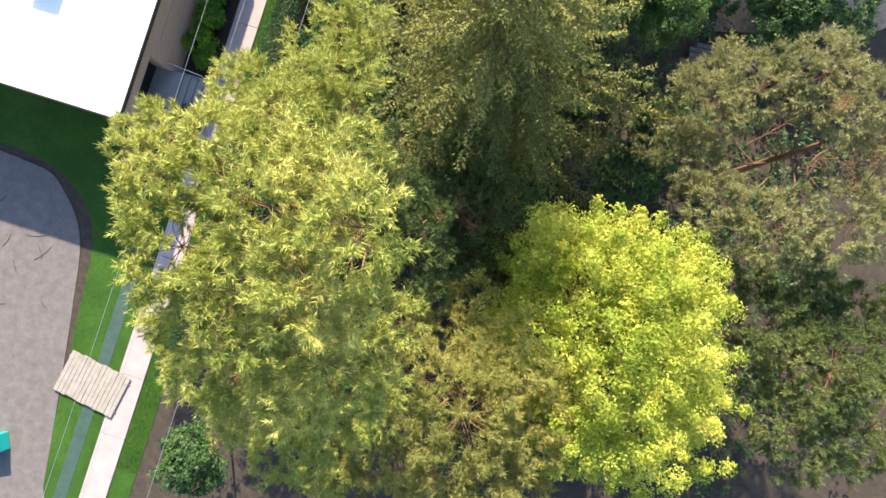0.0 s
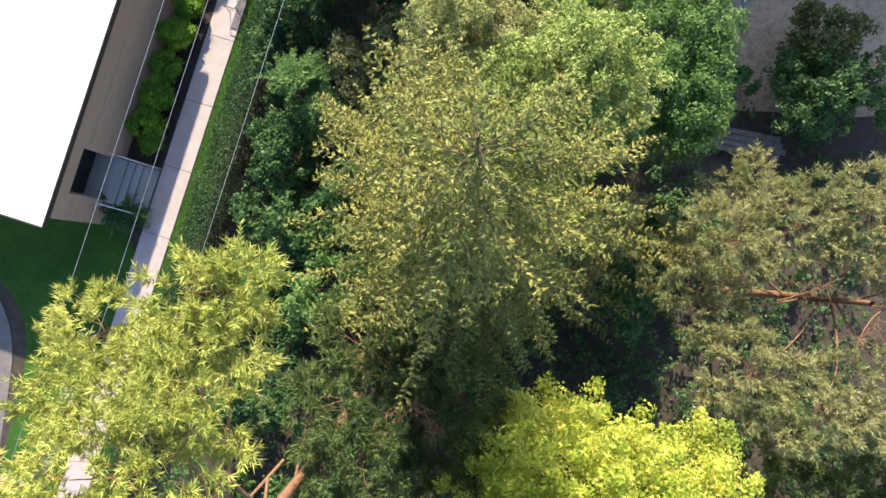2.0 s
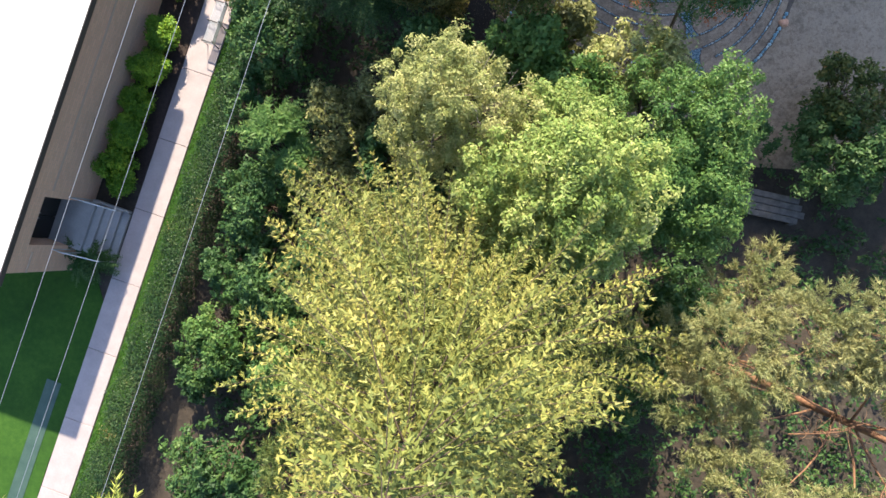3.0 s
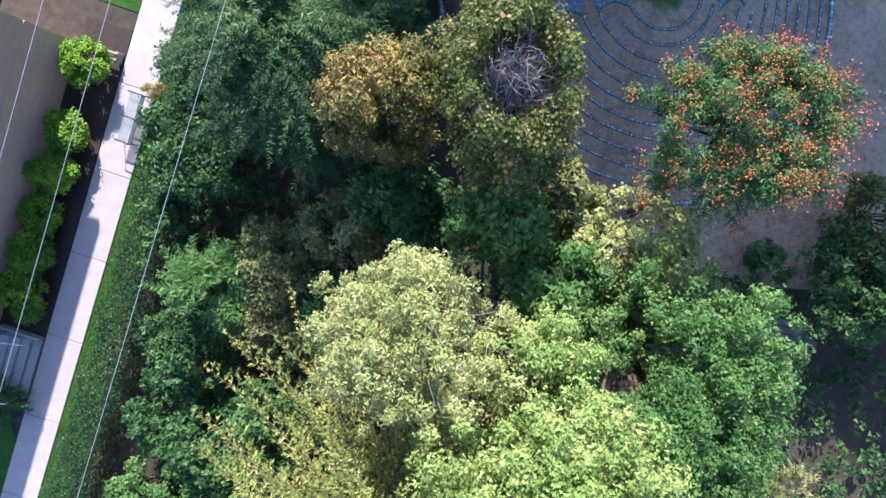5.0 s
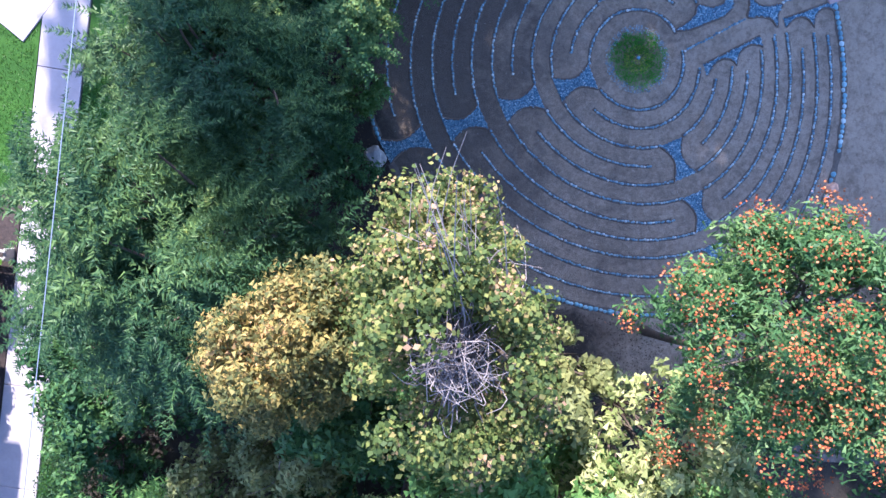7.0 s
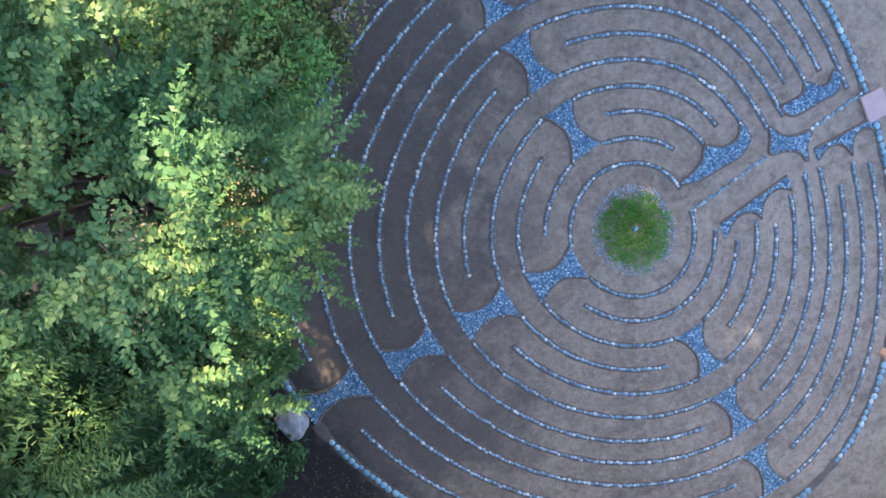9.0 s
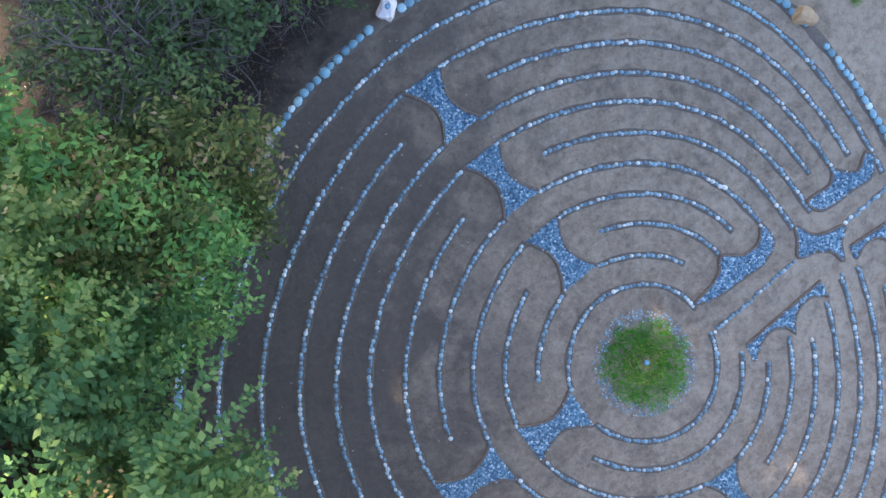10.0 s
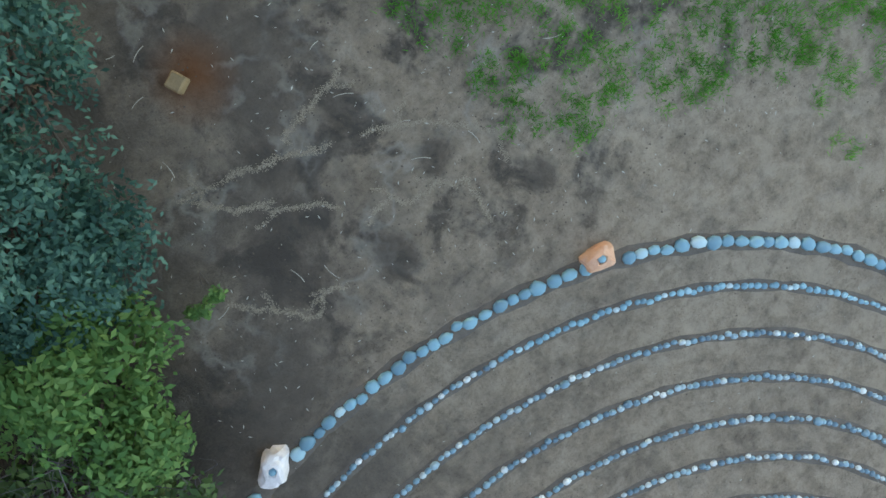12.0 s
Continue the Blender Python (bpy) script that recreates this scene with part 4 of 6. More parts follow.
def arc(k, a0, a1):
    """Points along ring k from angle a0 to a1 (degrees from the entrance axis)."""
    r = RINGS[k]
    n = max(int(abs(a1 - a0) / 360 * 2 * math.pi * r / 0.03), 4)
    a = AXIS + np.radians(np.linspace(a0, a1, n))
    return np.stack(laid(r * np.cos(a), r * np.sin(a)), 1)


def across(k, metres):
    """The angle that a width takes up on ring k."""
    return math.degrees(metres / RINGS[k])


# where the turns stand: at which axis, round the end of which line
TURNS = {97.3: (3, 6, 9), 183.3: (1, 4, 7, 10), 275.0: (2, 5, 8)}
GAP_END, GAP_SIDE = 0.76, 0.33


def stone_lines():
    lines = []
    for k in range(12):
        cuts = []
        for axis, ends in TURNS.items():
            for e in ends:
                if k == e:
                    cuts.append((axis, GAP_END))
                elif abs(k - e) == 1:
                    cuts.append((axis, GAP_SIDE))
        # either side of the entrance axis: (left, right) distances at which each line stops
        left = {0: 0.22, 1: 0.50, 2: 1.05, 3: 0.95, 4: 1.15, 5: 0.62, 6: 0.55, 7: 0.55, 8: 1.05, 9: 0.85, 10: 1.05, 11: 0.30}[k]
        right = {0: 0.28, 1: 0.95, 2: 0.80, 3: 1.05, 4: 0.55, 5: 0.50, 6: 0.75, 7: 1.15, 8: 0.95, 9: 1.10, 10: 0.70, 11: 0.12}[k]
        a = across(k, left)
        for axis, gap in sorted(cuts):
            lines.append((k, a, axis - across(k, gap)))
            a = axis + across(k, gap)
        lines.append((k, a, 360 - across(k, right)))
    return lines


def pebble_arrays(rng, sides=8):
    """One river pebble of unit size, with its own uneven shape."""
    rings = [(-0.3, 0.7), (0.1, 1.0), (0.55, 0.9), (0.88, 0.5)]
    ang = np.linspace(0, 2 * math.pi, sides, endpoint=False)
    wob = 1 + rng.uniform(-0.1, 0.1, sides)
    v = [[r * wob[j] * math.cos(a), r * wob[j] * math.sin(a), z] for z, r in rings for j, a in enumerate(ang)]
    v.append([0, 0, 1.0])
    f = []
    for i in range(len(rings) - 1):
        for j in range(sides):
            k = (j + 1) % sides
            f.append((i * sides + j, i * sides + k, (i + 1) * sides + k, (i + 1) * sides + j))
    last = (len(rings) - 1) * sides
    for j in range(sides):
        k = (j + 1) % sides
        f.append((last + j, last + k, len(v) - 1, len(v) - 1))
    return np.array(v), f


def polygon_patch(corner_list, z, mat, parent, chips_seed, per=1000):
    """A patch of loose slate chips with an uneven edge: an earth bed and the chips lying on it."""
    rng = np.random.default_rng(chips_seed)
    pts = np.array(corner_list)
    lo, hi = pts.min(0), pts.max(0)
    area = 0.5 * abs(np.dot(pts[:, 0], np.roll(pts[:, 1], 1)) - np.dot(pts[:, 1], np.roll(pts[:, 0], 1)))
    n = int(per * area * 2.4)
    q = rng.uniform(lo, hi, (int(n * (hi - lo).prod() / area), 2))
    inside = np.zeros(len(q), bool)
    for (ax, ay), (bx, by) in zip(pts, np.roll(pts, -1, 0)):
        crosses = ((ay > q[:, 1]) != (by > q[:, 1])) & (q[:, 0] < (bx - ax) * (q[:, 1] - ay) / (by - ay + 1e-12) + ax)
        inside ^= crosses
    q = q[inside]
    m = len(q)
    cube = np.array([[x, y, w] for w in (-1, 1) for x, y in ((-1, -1), (1, -1), (0.7, 1), (-0.8, 0.8))], float)
    quad = np.array([(3, 2, 1, 0), (4, 5, 6, 7), (0, 1, 5, 4), (1, 2, 6, 5), (2, 3, 7, 6), (3, 0, 4, 7)])
    dims = rng.uniform((0.012, 0.009, 0.003), (0.028, 0.019, 0.010), (m, 3))
    a, tilt = rng.uniform(0, 6.283, m), rng.normal(size=(m, 2)) * 0.4
    w = cube[None] * dims[:, None]
    w[..., 2] += w[..., 0] * tilt[:, :1] + w[..., 1] * tilt[:, 1:]
    c, s = np.cos(a)[:, None], np.sin(a)[:, None]
    v = np.stack([w[..., 0] * c - w[..., 1] * s + q[:, :1], w[..., 0] * s + w[..., 1] * c + q[:, 1:], w[..., 2] + z + rng.uniform(0.004, 0.022, (m, 1))], -1)
    f = quad[None] + (np.arange(m) * 8)[:, None, None]
    bed = bmesh.new()
    bed.faces.new([bed.verts.new((x, y, z + 0.003)) for x, y in corner_list])
    bmesh.ops.recalc_face_normals(bed, faces=bed.faces)
    if next(iter(bed.faces)).normal.z < 0:
        bmesh.ops.reverse_faces(bed, faces=bed.faces[:])
    part("slate_bed", bed, SLATE_DUST, parent)
    ob = arr_part("slate_patch", v.reshape(-1, 3), f.reshape(-1, 4), mat, parent, "bed of loose blue slate chips")
    return tagged(ob, kind="stuff")


def build_labyrinth():
    rng = np.random.default_rng(11)
    lab = tagged(empty("labyrinth"), "round eleven-circuit labyrinth of cobble lines laid on bare earth", "labyrinth")
    # separate stones
    shapes = []
    for q in range(6):
        v, f = pebble_arrays(np.random.default_rng(60 + q))
        me = bpy.data.meshes.new("cobble")
        me.from_pydata([tuple(p) for p in v], [], [tuple(dict.fromkeys(t)) for t in f])
        me.materials.append(STONE)
        me.polygons.foreach_set("use_smooth", [True] * len(me.polygons))
        shapes.append(me)
    count = 0
    joined = Pile()
    unit_v, unit_f = pebble_arrays(np.random.default_rng(99), 7)
    unit_f = np.array(unit_f)
    skip = [(radians(a), w) for a, w in ((104.3, 0.15), (72.3, 0.16), (39.0, 0.2), (-36.0, 0.25), (192.9, 0.34), (127.5, 0.17), (-67.0, 0.35), (227.0, 0.3))]
    for k, a0, a1 in stone_lines():
        p = arc(k, a0, a1)
        seg = np.linalg.norm(np.diff(p, axis=0), axis=1)
        run = np.concatenate([[0], np.cumsum(seg)])
        s = 0.04
        while s < run[-1]:
            big = k == 0
            size = (rng.uniform(0.058, 0.082) if big else rng.uniform(0.031, 0.041)) * (1.25 if rng.uniform() < 0.04 else 1)
            s += size
            x, y = np.interp(s, run, p[:, 0]), np.interp(s, run, p[:, 1])
            ahead = np.interp(min(s + 0.05, run[-1]), run, p[:, 0]) - x, np.interp(min(s + 0.05, run[-1]), run, p[:, 1]) - y
            turn = math.atan2(ahead[1], ahead[0])
            s += size * 0.90
            x, y = x + rng.normal() * 0.008, y + rng.normal() * 0.008
            if big and any(abs((math.atan2(y, x) - b + math.pi) % (2 * math.pi) - math.pi) * 6.5 < w for b, w in skip):
                continue
            wide = size * rng.uniform(0.70, 0.92)
            single = big or (k == 1 and 28 < a0 + (a1 - a0) * s / run[-1] < 108)
            if single and count < 330:
                ob = under(new("stone", shapes[rng.integers(0, 6)]), lab)
                ob.matrix_basis = Matrix.LocRotScale((x, y, size * 0.16), Euler((0, 0, turn)), (size, wide, size * 0.62))
                count += 1
            else:
                w = unit_v * np.array([size, wide, size * 0.8]) * (1 + rng.normal(size=unit_v.shape) * 0.03)
                c, sn = math.cos(turn), math.sin(turn)
                joined.add(np.column_stack([w[:, 0] * c - w[:, 1] * sn + x, w[:, 0] * sn + w[:, 1] * c + y, w[:, 2] + size * 0.16]), unit_f)
    # the two stepping lines of spaced stones along the entrance axis
    for u0, u1, v0, v1 in ((4.62, 6.3, 0.18, 0.30), (1.32, 3.3, -0.15, 0.10)):
        for u in np.arange(u0, u1, 0.085):
            x, y = axial(u, v0 + (v1 - v0) * (u - u0) / (u1 - u0) + rng.normal() * 0.01, 0)
            size = rng.uniform(0.028, 0.042)
            joined.add(unit_v * size * np.array([1, 0.9, 0.8]) + np.array([x, y, size * 0.16]), unit_f)
    v, f = joined.get()
    me = bpy.data.meshes.new("stone_row")
    me.from_pydata(v.tolist(), [], [tuple(dict.fromkeys(t)) for t in f.tolist()])
    me.materials.append(ROW_STONE)
    me.polygons.foreach_set("use_smooth", [True] * len(me.polygons))
    tagged(under(new("stone_row", me), lab), "rows of small blue-grey cobbles", kind="stuff")

    # dark low strip under each line of stones, painting in the shade beside them
    shade_strip = Pile()
    for k, a0, a1 in stone_lines():
        p = arc(k, a0, a1)[::3]
        way = unit(np.gradient(p, axis=0))
        side = np.column_stack([-way[:, 1], way[:, 0]])
        n = len(p)
        half = (0.088 if k == 0 else 0.056) * (1 + 0.25 * np.sin(np.arange(n) * 0.9 + k) * rng.uniform(0.2, 1, n))[:, None]
        v = np.stack([np.column_stack([p + side * half * w, np.full(n, z)]) for w, z in ((-1, 0.001), (-0.6, 0.010), (0.6, 0.010), (1, 0.001))], 1).reshape(-1, 3)
        i = np.arange(n - 1)[:, None] * 4 + np.arange(3)[None]
        shade_strip.add(v, np.stack([i, i + 4, i + 5, i + 1], -1).reshape(-1, 4))
    tagged(arr_part("stone_shade_strip", *shade_strip.get(), STONE_SHADE, lab, "dark earth bedding under the stone lines"), kind="stuff")

    # slate beds and the earth lips round the turns
    seed = 200
    lips = Pile()

    def lip(points, r=0.03):
        pts = np.column_stack([np.array(points), np.full(len(points), 0.004)])
        lips.add(*tube(pts, np.full(len(pts), r), 6))

    for axis, ends in TURNS.items():
        for e in ends:
            r_out, r_in, r_mid = RINGS[e - 1], RINGS[e + 1], RINGS[e]
            t = np.linspace(-1, 1, 15)
            u = np.where(t < 0, r_mid + t * (r_mid - r_in), r_mid + t * (r_out - r_mid))
            w = 0.13 + 0.21 * np.abs(t) ** 1.8
            w[[0, -1]] += 0.0
            side_a = [axial(uu, ww, axis) for uu, ww in zip(u, w)]
            side_b = [axial(uu, -ww, axis) for uu, ww in zip(u, w)]
            polygon_patch([(float(x), float(y)) for x, y in side_a + side_b[::-1]], 0.0, CHIPS, lab, seed)
            lip([(float(x), float(y)) for x, y in side_a])
            lip([(float(x), float(y)) for x, y in side_b])
            seed += 1
    # beds beside the entrance axis: (inner line, outer line, lobe ends, which side, straight edge's distance)
    for outer, inner, lobes, sgn, e0, e1 in ((0, 4, (1, 3), -1, -0.20, -0.22), (6, 10, (7, 9), -1, -0.62, -0.40)):
        e0, e1 = abs(e0), abs(e1)
        u = np.linspace(RINGS[inner], RINGS[outer], 41)
        far = []
        for uu in u:
            # the turning path bites a round scallop out of the bed at each line's end
            bite = max(math.sqrt(max(0.0, 1 - ((uu - RINGS[l]) / (RINGS[l - 1] - RINGS[l])) ** 2)) for l in lobes)
            depth = 0.09 + 0.36 * (1 - bite) * min(1.0, 0.55 + 3 * min(uu - u[0], u[-1] - uu))
            far.append(depth)
        lineA = [axial(uu, sgn * (e0 + (e1 - e0) * (uu - u[0]) / (u[-1] - u[0])), 0) for uu in u]
        lineB = [axial(uu, sgn * (e0 + (e1 - e0) * (uu - u[0]) / (u[-1] - u[0]) + d), 0) for uu, d in zip(u, far)]
        polygon_patch([(float(x), float(y)) for x, y in lineA + lineB[::-1]], 0.0, CHIPS, lab, seed)
        lip([(float(x), float(y)) for x, y in lineA])
        lip([(float(x), float(y)) for x, y in lineB])
        seed += 1
    # the two beds on the far side and the four-cornered one where the ways part, as (along, beside) the axis
    for bed in (((1.21, 0.38), (1.69, 0.29), (2.17, 0.31), (2.70, 0.34), (3.04, 0.49), (3.09, 0.71), (3.00, 0.87), (2.80, 0.66), (2.43, 0.63), (2.05, 0.80), (1.86, 0.58), (1.49, 0.45)),
                ((4.06, 0.80), (4.22, 0.57), (4.58, 0.52), (5.11, 0.55), (5.59, 0.56), (5.84, 0.80), (5.70, 0.94), (5.41, 0.77), (5.17, 0.82), (4.85, 0.99), (4.66, 0.82)),
                ((3.62, 0.56), (3.84, 0.33), (4.11, 0.21), (4.58, 0.14), (4.36, -0.06), (4.23, -0.34), (4.10, -0.12), (3.80, 0.03), (3.40, 0.12), (3.53, 0.35))):
        edge = [tuple(float(q) for q in axial(uu, vv, 0)) for uu, vv in outline(bed, 4)]
        polygon_patch(edge, 0.0, CHIPS, lab, seed)
        lip(edge + edge[:1])
        seed += 1
    tagged(arr_part("earth_lip", *lips.get(), LIP, lab, "raised earth lip round the turns", True), kind="stuff")

    # grassy heart
    a = rng.uniform(0, 6.283, 2100)
    r = 0.62 * rng.uniform(0.05, 1.25, 2100) ** 0.55 * (1 + 0.05 * np.sin(11 * a)) * (1 + 0.06 * np.sin(3 * a) + 0.05 * np.sin(7 * a + 1))
    x, y = laid(r * np.cos(a), r * np.sin(a))
    blades("grass_heart", "round patch of long green grass at the labyrinth's centre", np.column_stack([x, y]), 0.0, 0.15, 8, width=0.017)
    a, r = rng.uniform(0, 6.283, 620), 0.36 * np.sqrt(rng.uniform(0, 1, 620))
    x, y = laid(r * np.cos(a), r * np.sin(a))
    blades("yellowing_grass", "short yellowing grass in the middle of the heart", np.column_stack([x, y]), 0.0, 0.09, 18, L_MAPLE, 0.016)
    a = rng.uniform(0, 6.283, 800)
    r = rng.uniform(0.66, 0.86, 800)
    x, y = laid(r * np.cos(a), r * np.sin(a))
    ring = Pile()
    for px_, py_ in zip(x, y):
        size = rng.uniform(0.007, 0.015)
        ring.add(unit_v * size + np.array([px_, py_, 0.003]), unit_f)
    v, f = ring.get()
    me = bpy.data.meshes.new("gravel_ring")
    me.from_pydata(v.tolist(), [], [tuple(dict.fromkeys(t)) for t in f.tolist()])
    me.materials.append(ROW_STONE)
    tagged(under(new("gravel_ring", me), lab), "fine gravel ring round the grass", kind="stuff")
    bm = bmesh.new()
    bmesh.ops.create_icosphere(bm, subdivisions=2, radius=0.05)
    for vert in bm.verts:
        vert.co *= 1 + 0.16 * noise.noise(vert.co * 14)
        vert.co.z *= 0.7
    heart = tagged(part("centre_stone", bm, STONE, None, "", True), "small blue stone set in the grass heart", "stone")
    heart.location = (0.19, 0.0, 0.05)


build_labyrinth()


def boulder(name, label, x, y, sx, sy, sz, mat, seed, turn=0.0, dimple=False):
    """A rough accent rock, bedded in the earth."""
    bm = bmesh.new()
    bmesh.ops.create_icosphere(bm, subdivisions=3, radius=1.0)
    for v in bm.verts:
        c = v.co.copy()
        k = 1 + 0.30 * noise.noise(c * 1.3 + Vector((seed * 3, 0, 0))) + 0.12 * noise.noise(c * 3.2 + Vector((0, seed * 5, 0)))
        c = Vector([math.copysign(abs(q) ** 0.7, q) for q in c]) * k
        if dimple and c.z > 0.3 and (c.x ** 2 + c.y ** 2) < 0.12:
            c.z -= 0.55 * (1 - (c.x ** 2 + c.y ** 2) / 0.12)
        v.co = Vector((c.x * sx, c.y * sy, max(c.z, -0.35) * sz))
    ob = tagged(part(name, bm, mat), label, "boulder")
    ob.matrix_world = pose(x, y, sz * 0.3, 0, 0, turn)
    return ob


def on_ring(deg, r=6.43):
    x, y = laid(r * math.cos(radians(deg)), r * math.sin(radians(deg)))
    return float(x), float(y)


boulder("boulder", "white quartz boulder with a blue-green hollow in the stone ring", *on_ring(104.3, 6.47), 0.165, 0.12, 0.15, PALE_ROCK, 1.0, 48, True)
boulder("boulder", "salmon sandstone boulder with a dark hollow in the stone ring", *on_ring(72.3, 6.47), 0.155, 0.105, 0.13, PINK_ROCK, 2.0, -8, True)
boulder("boulder", "tan sandstone block in the stone ring", *on_ring(39.0), 0.19, 0.12, 0.12, TAN_ROCK, 3.0, -35)
boulder("boulder", "small pink sandstone rock in the stone ring", *on_ring(-36.0), 0.16, 0.14, 0.13, PINK_ROCK, 4.0, 10)
boulder("boulder", "grey fieldstone boulder outside the stone ring", *on_ring(192.9, 6.62), 0.24, 0.30, 0.22, GREY_ROCK, 5.0, 10)
boulder("boulder", "flat grey-tan rock in the shaded stone ring", *on_ring(127.0, 6.38), 0.11, 0.16, 0.11, GREY_ROCK, 6.0, -38)
boulder("boulder", "pale rough boulder at the lower stone ring", *on_ring(-78.0, 6.6), 0.28, 0.22, 0.2, PALE_ROCK, 7.0, 20)
boulder("boulder", "pale rock in the stone ring under the trees", *on_ring(217.0, 6.55), 0.26, 0.18, 0.18, GREY_ROCK, 8.0, 20)
bm = bmesh.new()
box(bm, (-0.24, -0.27, 0), (0.24, 0.27, 0.06), 0.015)
entrance = tagged(part("entrance_paver", bm, PAVER), "flat pink paver at the labyrinth's entrance", "paver")
ex, ey = axial(6.5, -0.02, 0)
entrance.matrix_world = pose(float(ex), float(ey), 0, 0, 0, 8)
for k, (cx, cy) in enumerate(((104.3, 0.0), (72.3, 0.0))):
    x, y = on_ring(cx, 6.47)
    bm = bmesh.new()
    bmesh.ops.create_icosphere(bm, subdivisions=2, radius=0.04)
    for v in bm.verts:
        v.co *= 1 + 0.15 * noise.noise(v.co * 20)
    ob = tagged(part("hollow_stone", bm, STONE, None, "", True), "small blue-grey stone resting in a boulder's hollow", "stone")
    ob.location = (x, y, 0.155 if k == 0 else 0.145)


# ---------------------------------------------------------------- small things
def timber_block():
    bm = bmesh.new()
    box(bm, (-0.068, -0.062, 0), (0.068, 0.062, 0.14), 0.012)
    ob = tagged(part("timber_block", bm, TIMBER), "short ochre timber block standing on rust-stained earth", "timber block")
    ob.matrix_world = pose(-0.14, 9.23, 0, 0, 0, 25)


def boardwalk():
    """A short plank bridge from the gravel yard to the walk."""
    a, b = np.array([-26.95, -24.15]), np.array([-24.2, -25.6])
    way = (b - a) / np.linalg.norm(b - a)
    turn = math.degrees(math.atan2(way[1], way[0]))
    deck = tagged(empty("plank_bridge", a[0], a[1], 0, turn), "worn pale plank bridge over the drain", "bridge")
    bm = bmesh.new()
    box(bm, (0, -1.0, 0), (0.19, 1.0, 0.035), 0.006)
    me = bpy.data.meshes.new("plank")
    bm.to_mesh(me)
    bm.free()
    me.materials.append(DECK_WOOD)
    rng = random.Random(4)
    n = int(np.linalg.norm(b - a) / 0.2)
    for k in range(n):
        ob = under(new("plank", me), deck)
        ob.matrix_basis = pose(k * 0.2, rng.uniform(-0.03, 0.03), 0.10, 0, 0, rng.uniform(-0.6, 0.6))
    for y in (-0.7, 0.7):
        bm = bmesh.new()
        box(bm, (-0.05, y - 0.05, 0.0), (n * 0.2 + 0.05, y + 0.05, 0.10), 0.008)
        part("beam", bm, OLD_WOOD, deck)


def footbridge():
    """Weathered planks lying over the dark hollow under the trees."""
    thing = tagged(empty("plank_footbridge", 3.6, -10.8, 0, -13), "grey weathered plank footbridge half hidden by branches", "footbridge")
    rng = random.Random(9)
    for y in (-0.36, -0.12, 0.12, 0.36):
        bm = bmesh.new()
        box(bm, (-1.5 + rng.uniform(-0.15, 0.15), y - 0.11, 0.30), (1.5 + rng.uniform(-0.2, 0.2), y + 0.11, 0.36), 0.012)
        for v in bm.verts:
            v.co.y += 0.02 * noise.noise(v.co * 2)
        part("plank", bm, SHADED_WOOD, thing)
    for x in (-1.3, 1.3):
        bm = bmesh.new()
        box(bm, (x - 0.1, -0.5, -0.02), (x + 0.1, 0.5, 0.30), 0.015)
        part("bearer", bm, SHADED_WOOD, thing)


def bench():
    """A metal bench on the edge of the walk."""
    x, y, z = by_walk(2.0, -0.32, 0.035)
    thing = tagged(empty("metal_bench", x, y, z, WALK_TURN), "slim dark metal bench on the concrete walk", "bench")
    for k in range(9):
        bm = bmesh.new()
        box(bm, (-0.2 + k * 0.055, -0.8, 0.43), (-0.17 + k * 0.055, 0.8, 0.45), 0.003)
        part("seat_slat", bm, METAL, thing)
    for k in range(3):
        bm = bmesh.new()
        box(bm, (0.30 + k * 0.02, -0.8, 0.55 + k * 0.12), (0.32 + k * 0.02, 0.8, 0.61 + k * 0.12), 0.003)
        part("back_slat", bm, METAL, thing)
    for yy in (-0.78, 0.0, 0.78):
        pile = Pile()
        pile.add(*tube(np.array([[-0.2, yy, 0], [-0.2, yy, 0.62], [0.3, yy, 0.64]]), [0.02] * 3, 6))
        pile.add(*tube(np.array([[0.24, yy, 0], [0.27, yy, 0.42], [0.36, yy, 0.9]]), [0.02] * 3, 6))
        pile.add(*tube(np.array([[-0.2, yy, 0.42], [0.27, yy, 0.42]]), [0.02] * 2, 6))
        arr_part("leg_frame", *pile.get(), DARK_METAL, thing)


def bed_rails():
    x, y, z = by_walk(3.55, -1.75)
    thing = tagged(empty("bed_rail", x, y, 0, WALK_TURN), "two pale timber rails across the planting bed", "rail")
    for k in (0, 1):
        bm = bmesh.new()
        box(bm, (-0.42, k * 0.2 - 0.04, 0.34), (0.48, k * 0.2 + 0.03, 0.42), 0.01)
        part("rail", bm, DECK_WOOD, thing)
    for xx in (-0.36, 0.42):
        bm = bmesh.new()
        box(bm, (xx - 0.04, -0.07, -0.02), (xx + 0.04, 0.26, 0.34), 0.01)
        part("post", bm, DECK_WOOD, thing)


def utility_box():
    bm = bmesh.new()
    box(bm, (-0.45, -0.4, 0), (0.45, 0.4, 0.75), 0.03)
    ob = tagged(part("storage_bin", bm, TEAL), "bright turquoise plastic bin on the gravel yard", "bin")
    ob.matrix_world = pose(-30.0, -27.4, 0.012, 0, 0, 8)
    bm = bmesh.new()
    box(bm, (-0.48, -0.43, 0.75), (0.48, 0.43, 0.80), 0.015)
    part("lid", bm, TEAL, ob)


def wire(p, z0, name="overhead_wire"):
    """One overhead wire, sagging between poles that stand far outside the place."""
    s = np.linspace(-60, 60, 41)
    pts = [(*by_walk(q, p)[:2], z0 + 1.2 * (q / 60) ** 2) for q in s]
    ob = arr_part(name, *tube(np.array(pts), np.full(len(pts), 0.007), 6), WIRE, None, "", True)
    tagged(ob, "pale overhead wire running above the walk", "wire", "overhead wires")


